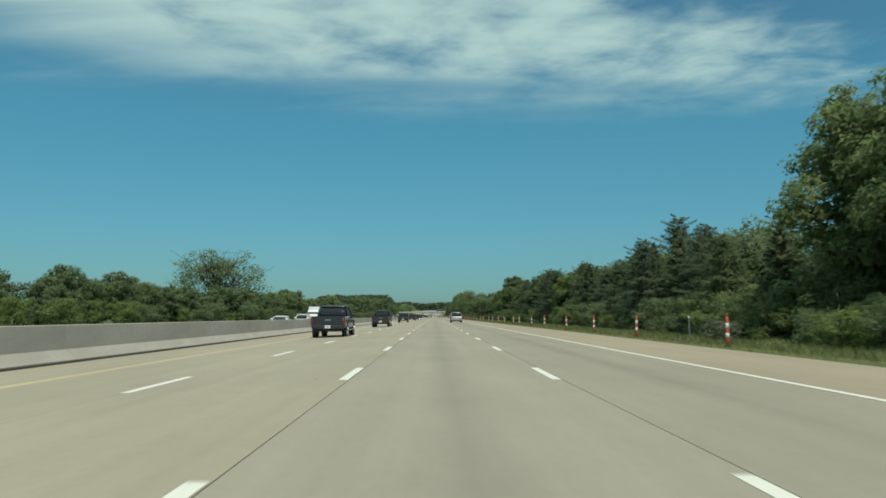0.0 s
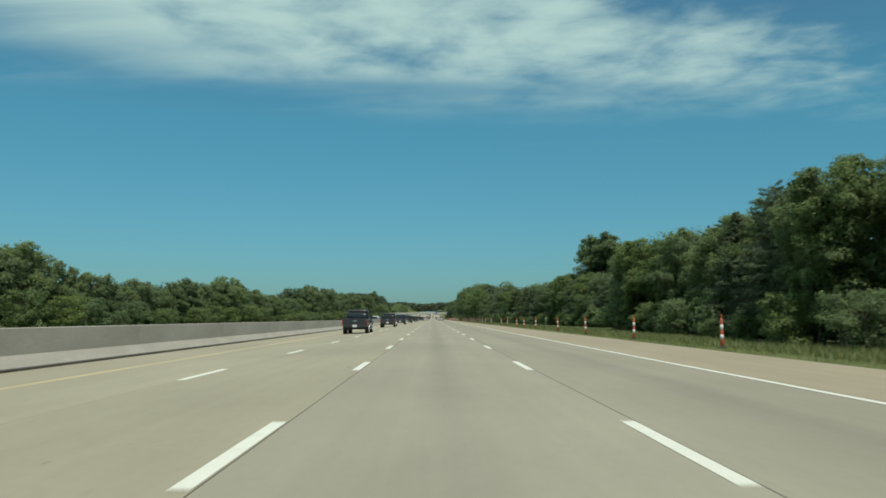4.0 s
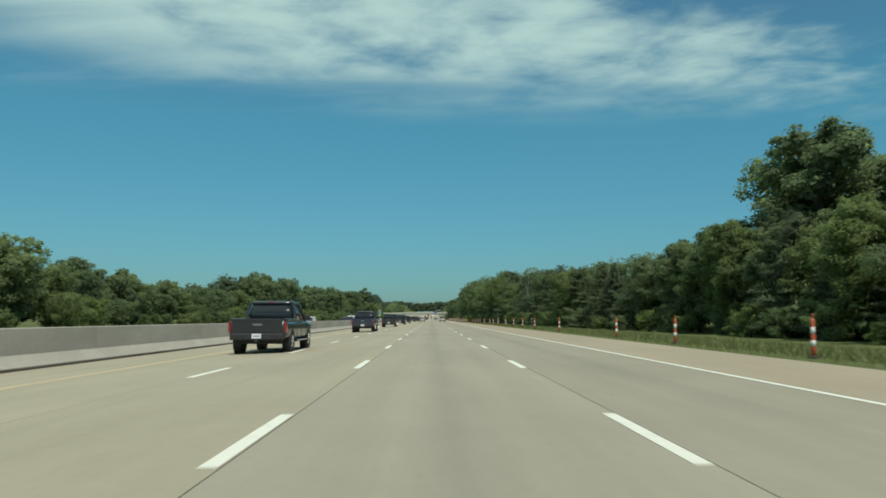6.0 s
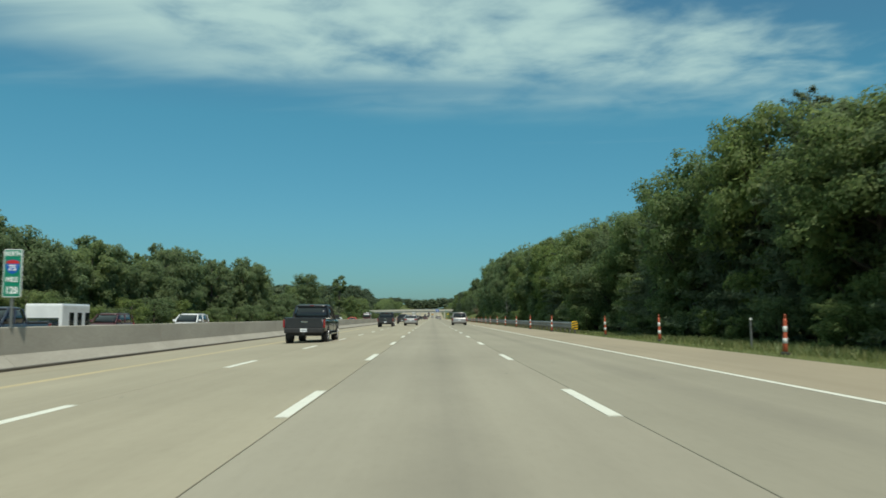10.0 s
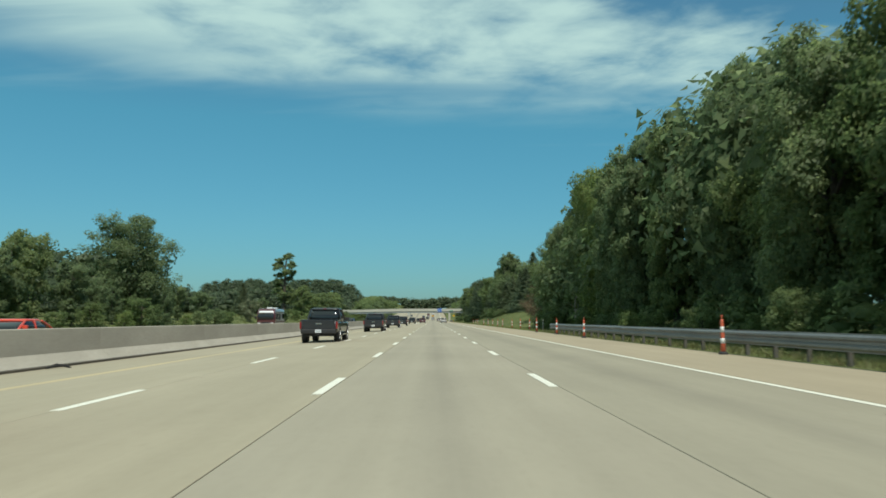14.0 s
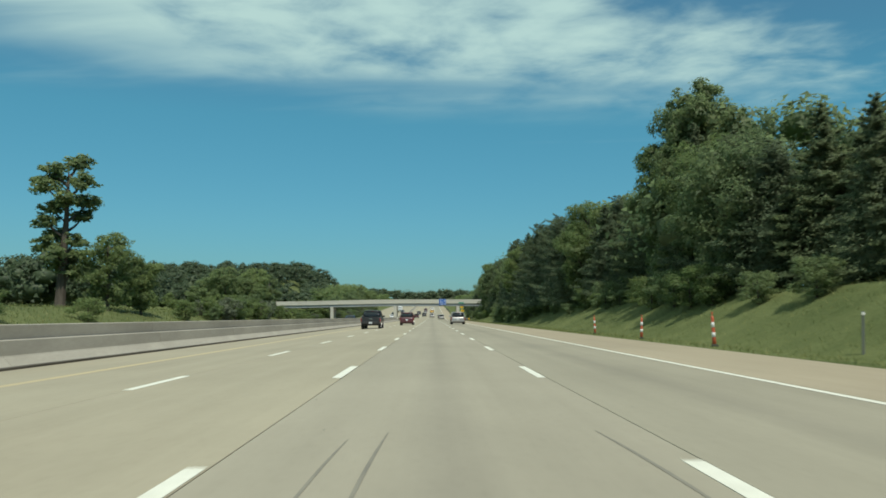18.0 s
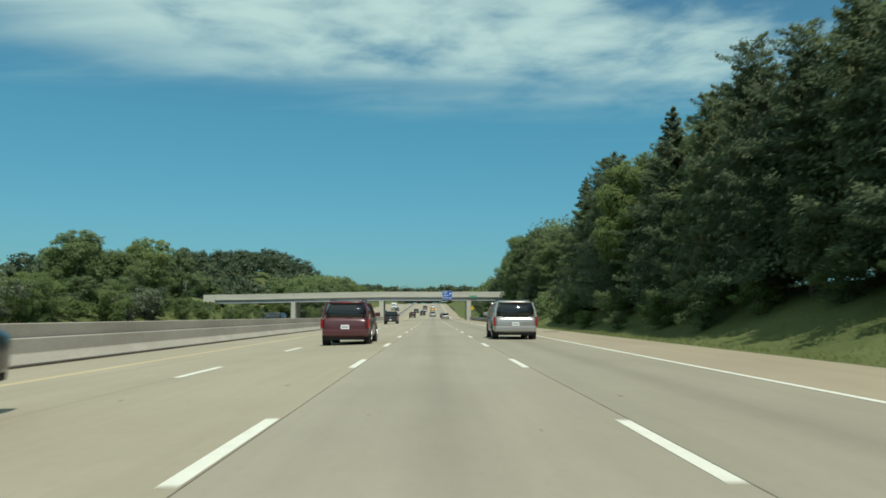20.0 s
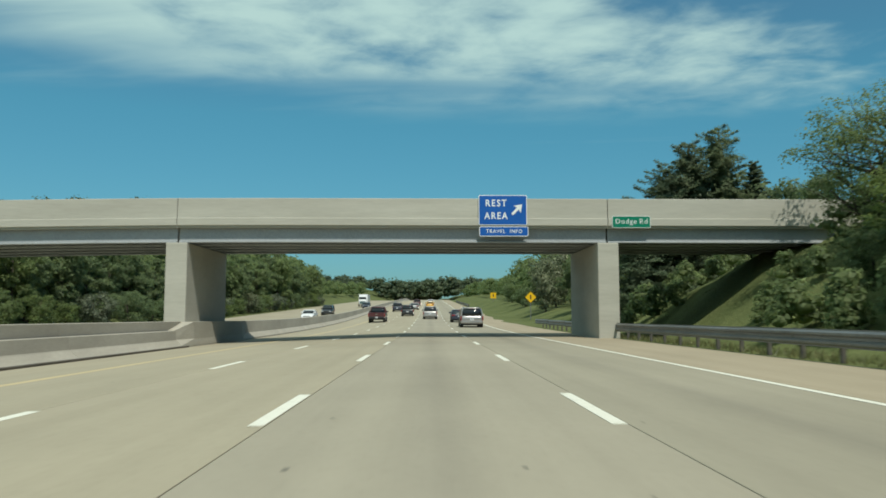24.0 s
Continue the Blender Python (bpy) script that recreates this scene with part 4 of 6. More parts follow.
# undergrowth that closes the foot of the wood
y = 20.0
while y < 930:
    if not (650 < y < 704 or 834 < y < 870):
        plant(rnd.choice(SHRUBS[:2]), along(SET_R, y) + rnd.uniform(-1.6, 0.2), y, rnd.uniform(1.2, 2.8), rnd.uniform(1.0, 1.5), "undergrowth by the right verge")
    y += rnd.uniform(3.0, 6.5)
# single trees that stand out on the right
for ob, x, y, h, w in ((BROAD[3], 29.5, 282, 16.0, 1.35), (BROAD[2], 32.4, 289, 15.8, 1.25), (PINES[1], 27.0, 84, 12.4, 1.0), (BROAD[1], 19.2, 642, 13.4, 0.95), (BROAD[3], 21.2, 734, 16.9, 0.92), (BROAD[0], 21.0, 736, 16.2, 0.7), (PINES[1], 18.5, 124, 9.0, 1.1),
                       (BROAD[0], 20.6, 35.5, 12.6, 1.0), (BROAD[1], 22.4, 31, 13.6, 1.0), (BROAD[0], 21.4, 24, 12.6, 1.1), (SHRUBS[1], 14.2, 27, 1.6, 1.5), (SHRUBS[0], 15.5, 31, 1.5, 1.6), (PINES[1], 18.8, 400, 12.2, 0.95), (PINES[3], 18.6, 420, 13.2, 0.9), (BROAD[0], 20.0, 573, 17.6, 0.8),
                       (PINES[2], 22.8, 698, 13.9, 1.2), (PINES[0], 28.6, 695, 13.0, 0.9), (PINES[2], 28.6, 688, 13.4, 1.1), (PINES[2], 29.0, 680, 14.0, 1.1), (PINES[3], 29.0, 672, 13.4, 0.9), (PINES[3], 16.2, 956, 8.2, 1.35), (PINES[3], 18.2, 957, 10.6, 1.3), (PINES[0], 20.4, 958, 12.6, 1.2), (PINES[0], 22.8, 958, 13.6, 1.05), (PINES[3], 20.6, 962, 10.6, 1.3), (PINES[2], 25.5, 958, 10.8, 1.3),
                       (SHRUBS[1], 14.4, 862, 0.9, 1.5), (SHRUBS[2], 18.6, 851, 2.8, 1.0), (SHRUBS[0], 15.2, 872, 2.0, 1.3), (SHRUBS[1], 18.5, 927, 4.0, 1.2), (BROAD[0], 17.0, 985, 6.5, 1.1), (SHRUBS[2], 15.8, 1003, 7.2, 0.75), (SHRUBS[2], 18.0, 1008, 8.2, 0.8), (SHRUBS[0], 16.4, 1030, 3.4, 1.2), (SHRUBS[1], 17.5, 1046, 4.0, 1.2), (SHRUBS[0], 17.8, 1064, 4.0, 1.2), (SHRUBS[0], 20.5, 1085, 4.5, 1.3), (SHRUBS[1], 15.5, 966, 4.5, 1.0), (BROAD[1], 17.5, 972, 8.0, 1.1), (SHRUBS[2], 13.5, 36, 1.2, 1.6), (BROAD[1], 22, 960, 8.0, 1.2)):
    plant(ob, x, y, h, w)

# left side
EDGE_L = [(60, 4.5), (90, 6.8), (130, 6.2), (200, 7.0), (222, 8.8), (245, 6.5), (272, 6.8), (297, 8.6), (330, 7.0), (365, 6.2), (390, 6.6), (402, 10.8), (425, 12.4), (455, 10.2), (482, 10.6), (512, 13.4), (540, 13.6), (560, 9.4), (585, 9.4), (612, 12.6), (635, 14.8), (652, 12.5)]
# gaps and low stretches in that row
GROWTH_L = [(0, 1.0), (540, 1.0), (553, 1.2), (559, 0.9), (566, 0.73), (585, 0.77), (598, 0.82), (606, 0.85), (614, 0.45), (635, 0.38), (652, 0.42)]
y = 55.0
while y < 649:
    h = along(EDGE_L, y)
    plant(rnd.choice(LEFTY), -42 + rnd.uniform(-2.5, 1.8), y, h * along(GROWTH_L, y) * rnd.uniform(0.88, 1.16), rnd.uniform(0.9, 1.2) * min(1.0, 10 / h), "trees beyond the far carriageway")
    y += max(3.6, 0.42 * h) * rnd.uniform(0.8, 1.2)
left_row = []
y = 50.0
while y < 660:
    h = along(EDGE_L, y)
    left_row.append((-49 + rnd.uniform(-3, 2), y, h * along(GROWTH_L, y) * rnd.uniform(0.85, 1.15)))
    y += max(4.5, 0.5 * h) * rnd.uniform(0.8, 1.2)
y = 50.0
while y < 665:
    plant(rnd.choice(SHRUBS[:2]), -36.5 + rnd.uniform(-1.5, 1.0), y, rnd.uniform(2.0, 4.2), rnd.uniform(1.0, 1.6), "undergrowth beyond the far carriageway")
    y += rnd.uniform(5.0, 9.0)
OAK = broadleaf(163, LEAF, 26000, 30, 0.42, 0.16, 0.18, "large domed dark green tree at the end of the wood")
plant(OAK, -42.2, 631, 15.8 - land(-42.2, 631), 1.05)
BROWN = broadleaf(151, BROWNLEAF, 7000, 14, 0.44, 0.08, 0.17, "tree with dull brown withering leaves")
plant(BROWN, 18.6, 657, 7.0, 1.25)


def snag(x, y, h, seed):
    """A bare dead tree."""
    rng = np.random.default_rng(seed)
    t = tagged(new("dead_tree"), "bare pale dead tree with broken branches", "tree")
    bm = bmesh.new()
    tube(bm, [(0, 0, -0.3), (0.05, 0, h * 0.3), (-0.1, 0.05, h * 0.65), (0.1, 0, h)], [0.09, 0.075, 0.05, 0.012], 6)
    part("trunk", bm, SNAG, t)
    for k in range(9):
        z = h * (0.3 + 0.065 * k)
        a, r = k * 2.4, h * rng.uniform(0.10, 0.26)
        c, s = math.cos(a), math.sin(a)
        part("branch", tube(bmesh.new(), [(0, 0, z), (c * r * 0.5, s * r * 0.5, z + r * 0.35), (c * r, s * r, z + r * rng.uniform(0.5, 1.1))], [0.035, 0.024, 0.008], 4), SNAG, t)
    t.matrix_basis = pose(x, y, land(x, y), 0, rng.uniform(-4, 4), 0)


for q in ((15.2, 531, 5.4, 1), (14.8, 527, 4.0, 2), (19.5, 97, 9.0, 3), (20.5, 133, 8.6, 4), (16.2, 355, 8.8, 5), (15.5, 609, 4.5, 6)):
    snag(*q)
SPARSE = broadleaf(131, LEAF, 9000, 24, 0.60, 0.18, 0.28, "spreading old tree with bare twigs and thin foliage", open_crown=1.0, bare=1.0)
plant(SPARSE, -48.4, 172, 16.4, 1.3)
TALLT = broadleaf(137, LEAF, 5000, 17, 0.17, 0.20, 0.22, "tall slender green tree standing alone")
plant(TALLT, -49.4, 777, 21.2, 1.4)
THIN = broadleaf(139, LEAF, 6000, 16, 0.22, 0.52, 0.24, "tall thin-leaved tree rising above the wood", open_crown=1.0)
plant(THIN, 20.4, 619, 20.5, 1.0)
AIRY = broadleaf(143, LEAF_L, 13000, 22, 0.52, 0.22, 0.20, "airy light green tree leaning over the overpass end", open_crown=1.0)
plant(AIRY, 19.8, 931.5, 6.8, 1.25)
plant(AIRY, 23.4, 928.5, 7.4, 1.2)
plant(AIRY, 24.5, 236, 9.6, 1.1, label="airy light green tree on the grass before the wood")
plant(AIRY, 29.6, 238, 11.4, 1.1, label="airy light green tree on the grass before the wood")
for ob, x, y, h, w in ((LEFTY[0], -43.5, 778, 10.5, 1.0), (LEFTY[1], -41, 783, 8.0, 1.1), (LEFTY[0], -43, 857, 8.0, 1.1), (LEFTY[2], -50, 880, 11.5, 1.1), (LEFTY[0], -48, 853, 10.5, 1.2), (PINES[2], -44, 702, 7.5, 1.2), (SHRUBS[2], -38, 684, 5.0, 0.8), (LEFTY[0], -46, 872, 11.5, 1.1), (LEFTY[2], -44, 883, 10.5, 0.9),
                       (LEFTY[0], -52, 862, 10.5, 1.1), (LEFTY[1], -38, 720, 3.2, 1.3), (LEFTY[0], -42, 812, 5.0, 1.3), (LEFTY[1], -40, 836, 4.6, 1.4), (SHRUBS[1], -38, 900, 1.8, 1.4), (SHRUBS[0], -36.5, 918, 1.8, 1.3),
                       (LEFTY[1], -41, 850, 5.0, 1.2), (LEFTY[0], -50, 690, 5.0, 1.3), (SHRUBS[1], -39, 742, 3.0, 1.4), (SHRUBS[0], -38, 760, 2.8, 1.4), (SHRUBS[1], -38, 793, 3.2, 1.4), (LEFTY[2], -47, 735, 5.0, 1.2), (LEFTY[0], -62, 952, 9.0, 1.2), (LEFTY[0], -66.5, 956, 10.0, 1.2), (LEFTY[2], -59, 954, 7.0, 1.2),
                       (SHRUBS[0], -52.5, 919, 2.4, 1.4), (SHRUBS[1], -49.5, 917, 1.8, 1.5), (SHRUBS[1], -55.5, 924, 2.6, 1.4)):
    plant(ob, x, y, h, w)
# trees beyond the overpass, on both sides
beyond = []
y = 956.0
while y < 1350:
    beyond.append((-41.5 + rnd.uniform(-3, 1.5), y, rnd.uniform(0.85, 1.1) * along(((950, 11), (1060, 14.5), (1125, 14), (1170, 10), (1210, 7), (1350, 8.5)), y)))
    beyond.append((23.5 + rnd.uniform(-2, 4), y + 22, rnd.uniform(0.85, 1.1) * along(((950, 10), (1060, 12.5), (1100, 7.5), (1350, 7.5)), y + 22)))
    y += rnd.uniform(4.5, 7)


y = 952.0
while y < 1150:
    plant(rnd.choice(LEFTY), -36.8 + rnd.uniform(-1.5, 1.2), y, rnd.uniform(0.7, 1.05) * along(((950, 8), (1000, 10), (1080, 13.5), (1150, 11)), y), rnd.uniform(0.9, 1.2), "trees beyond the overpass")
    y += rnd.uniform(4.0, 6.5)
y = 948.0
while y < 1140:
    plant(rnd.choice(SHRUBS), -33.6 + rnd.uniform(-0.9, 0.6), y, rnd.uniform(2.0, 4.2), rnd.uniform(0.9, 1.3), "bushes beyond the overpass")
    y += rnd.uniform(3.0, 5.5)
y = 802.0
while y < 934:
    plant(rnd.choice((SHRUBS[1], SHRUBS[1], LEFTY[1], SHRUBS[2])), -38.5 + rnd.uniform(-2.5, 2.8), y, rnd.uniform(0.7, 1.3) * along(((800, 3.6), (868, 3.6), (882, 1.7), (934, 1.5)), y), rnd.uniform(1.0, 1.4), "bushes on the far bank")
    y += rnd.uniform(2.6, 4.6)


def woods(name, plan, mat, label, n_cards=70, leaf=0.13):
    """Far woodland as one mass of lumpy crowns."""
    rng = np.random.default_rng(len(plan))
    pieces = []
    for x, y, h in plan:
        z = land(x, y)
        w = h * rng.uniform(0.26, 0.42)
        for k in range(4):
            a = rng.uniform(0, math.tau)
            up = (0.30, 0.48, 0.62, 0.78)[k]
            off = w * (0.55, 0.5, 0.45, 0.1)[k]
            c = np.array([x + off * math.cos(a), y + off * math.sin(a), z + h * up])
            r = np.array([w, w, h * 0.24]) * (1.0, 0.9, 0.78, 0.62)[k] * rng.uniform(0.8, 1.1)
            n = n_cards // 4
            d = rng.normal(0, 1, (n, 3))
            d[:, 2] = np.abs(d[:, 2]) - 0.35
            d /= np.linalg.norm(d, axis=1)[:, None]
            lump = 1 + 0.2 * np.sin(d[:, :1] * 6 + x) * np.sin(d[:, 1:2] * 6 + y)
            pieces.append(cards(rng, c + d * r * lump * rng.uniform(0.75, 1.12, (n, 1)), d, h * leaf, h * leaf * 0.7))
            pieces.append(lobe_core(rng, c, r * 0.55, ICO1_V, ICO1_F))
    v, f, n = join(pieces)
    return tagged(finish(name, np_mesh(name, v, f, n), mat), label, "woods", kind="stuff")


thicket = [(along(SET_R, q * 2.2) + rnd.uniform(0.2, 3.0), 20 + q * 2.2, rnd.uniform(1.6, 3.4)) for q in range(410)]
woods("thicket", thicket, LEAF, "dark undergrowth between the trunks of the wood", 260, 0.12)
woods("second_row_trees", back_row, LEAF, "dark green trees behind the first row of the wood", 2000, 0.034)
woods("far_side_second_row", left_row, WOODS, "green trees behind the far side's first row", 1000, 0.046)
woods("trees_beyond_overpass", beyond, LEAF, "green trees lining the climb beyond the overpass", 560, 0.06)
bank_bushes = [(rnd.uniform(-52, -36), rnd.uniform(800, 1010), rnd.uniform(1.6, 4.2)) for q in range(240)]
bank_bushes = [(a, b, c * (0.5 if 872 < b < 945 else 1.0)) for a, b, c in bank_bushes]
woods("bank_bushes", bank_bushes, LEAF_L, "green bushes scattered over the far bank", 420, 0.075)
slope_bushes = [(rnd.uniform(12.5, 25), rnd.choice((rnd.uniform(918, 934), rnd.uniform(944, 962))), rnd.uniform(0.8, 2.8)) for q in range(110)]
woods("slope_bushes", slope_bushes, LEAF, "dark bushes over the slope beside the overpass", 300, 0.10)
rn = random.Random(9)
plan = []
for i in range(950):
    x, y = rn.uniform(-165, -52), rn.uniform(800, 1380)
    if abs(y - 942) > 16 and x < -56 or y > 965:
        plan.append((x, y, rn.uniform(8.0, 12.0)))
woods("hill_woods", plan, WOODS, "dense green woods covering the low hill", 320, 0.07)
plan = []
for i in range(1000):
    x, y = rn.uniform(-300, 300), rn.uniform(1378, 1470)
    plan.append((x, y, 26.6 + 1.2 * math.sin(x * 0.09) + rn.uniform(-1.6, 1.6) - land(x, y)))
woods("crest_woods", plan, WOODS, "green woods along the distant crest", 100, 0.10)
plan = []
for i in range(520):
    y = rn.uniform(20, 1370)
    x = rn.uniform(31, 62)
    if abs(y - 942) > 9:
        plan.append((x, y, (along(EDGE_R, y) if y < 930 else 9.5 if y < 1090 else 6.5) * rn.uniform(0.8, 1.12)))
woods("verge_woods", plan, WOODS, "deep green wood behind the roadside trees", 420, 0.06)
plan = []
for i in range(330):
    y = rn.uniform(40, 700)
    plan.append((rn.uniform(-90, -54), y, along(EDGE_L, min(y, 650)) * rn.uniform(0.75, 1.1)))
for i in range(260):
    plan.append((rn.uniform(-150, -95), rn.uniform(600, 860), rn.uniform(10, 13.5)))
woods("far_side_woods", plan, WOODS, "green wood behind the far carriageway's trees", 220, 0.08)


# ---- grass tufts ----
def tufts(name, n, place, height, label, seed, mat=BLADE):
    rng = np.random.default_rng(seed)
    xy = place(rng, n)
    z = np.array([land(float(a), float(b)) for a, b in xy])
    base = np.c_[xy, z - 0.02]
    h = height * rng.uniform(0.4, 1.5, (n, 1))
    a = rng.uniform(0, math.tau, n)
    s = np.c_[np.cos(a), np.sin(a), np.zeros(n)]
    lean = rng.normal(0, 0.45, (n, 3))
    lean[:, 2] = 1
    w = h * 0.07
    v = np.stack([base - s * w, base + s * w, base + lean * h], 1).reshape(-1, 3)
    f = np.arange(3 * n).reshape(-1, 3)
    return tagged(finish(name, np_mesh(name, v, f), mat), label, "grass", kind="stuff")


def verge(rng, n):
    y = rng.uniform(10, 945, n)
    return np.c_[9.25 + 9.5 * rng.random(n) ** 1.2, y]


def far_bank(rng, n):
    return np.c_[-33 - 16 * rng.random(n), rng.uniform(600, 960, n)]


tufts("verge_grass", 190000, verge, 0.13, "short green verge grass with dry stalks", 3)
def rail_weeds(rng, n):
    y = np.where(rng.random(n) < 0.7, rng.uniform(428, 592, n), rng.uniform(868, 940, n))
    return np.c_[9.35 + 2.6 * rng.random(n) ** 1.6, y]


def rough_edge(rng, n):
    y = rng.uniform(20, 420, n)
    return np.c_[11.4 + 5.0 * rng.random(n), y]


tufts("rail_weeds", 15000, rail_weeds, 0.22, "tall dry weeds along the guard rails", 6, DRY)
tufts("rough_grass", 130000, rough_edge, 0.25, "rough olive grass before the wood", 7)
tufts("bank_grass", 40000, far_bank, 0.35, "long green grass on the far bank", 4)


# ---- vehicles ----
def oval(w, z0, z1, y, sharp=0.42, n=20):
    """A rounded cross-section of a car body."""
    out = []
    for k in range(n):
        a = math.tau * (k + 0.5) / n
        c, s = math.cos(a), math.sin(a)
        out.append((w * math.copysign(abs(c) ** sharp, c), y, (z0 + z1) / 2 + (z1 - z0) / 2 * math.copysign(abs(s) ** sharp, s)))
    return out


def plan_ring(w, y0, y1, z, sharp=0.30, n=20):
    out = []
    for k in range(n):
        a = math.tau * (k + 0.5) / n
        c, s = math.cos(a), math.sin(a)
        out.append((w * math.copysign(abs(c) ** sharp, c), (y0 + y1) / 2 + (y1 - y0) / 2 * math.copysign(abs(s) ** sharp, s), z))
    return out


def wheel(parent, x, y, r, w):
    side = 1 if x > 0 else -1
    bm = bmesh.new()
    prof = [(0.62, -0.5), (0.92, -0.5), (1.0, -0.36), (1.0, 0.36), (0.92, 0.5), (0.62, 0.5)]
    rings = []
    for k in range(20):
        a = math.tau * k / 20
        rings.append([bm.verts.new((x + s * w, y + q * r * math.cos(a), r + q * r * math.sin(a))) for q, s in prof])
    for k in range(20):
        a, b = rings[k], rings[(k + 1) % 20]
        for i in range(6):
            bm.faces.new((a[i], a[(i + 1) % 6], b[(i + 1) % 6], b[i]))
    bmesh.ops.recalc_face_normals(bm, faces=bm.faces[:])
    tyre = part("wheel", bm, TYRE, parent, "black tyre", True)
    bm = bmesh.new()
    xo = x + side * w * 0.40
    tube(bm, [(x - side * w * 0.3, y, r), (xo - side * 0.03, y, r)], [r * 0.63, r * 0.63], 16)
    for k in range(6):
        a = math.tau * k / 6
        c, s = math.cos(a), math.sin(a)
        tube(bm, [(xo, y + 0.1 * r * c, r + 0.1 * r * s), (xo - side * 0.005, y + 0.6 * r * c, r + 0.6 * r * s)], [r * 0.13, r * 0.10], 4)
    part("rim", bm, CHROME, tyre, "bright alloy rim")


def slab(name, pts, thick, mat, parent, label=""):
    """A thin panel from its four corners, lifted outward along its normal."""
    p = [Vector(q) for q in pts]
    nrm = (p[1] - p[0]).cross(p[3] - p[0]).normalized() * thick
    return part(name, loft(bmesh.new(), [[tuple(q) for q in p], [tuple(q + nrm) for q in p]]), mat, parent, label)


SHAPES = {
    # length, width, height, belt height, tyre radius; cabin: rear foot, rear top, front top, front foot (share of the length)
    "sedan": (4.75, 1.84, 1.46, 0.98, 0.33, 0.06, 0.24, 0.56, 0.74),
    "suv": (4.65, 1.88, 1.72, 1.08, 0.36, 0.015, 0.06, 0.58, 0.74),
    "van": (5.05, 1.99, 1.76, 1.06, 0.35, 0.012, 0.05, 0.66, 0.86),
    "pickup": (5.85, 2.02, 1.90, 1.18, 0.41, 0.36, 0.40, 0.60, 0.74),
}


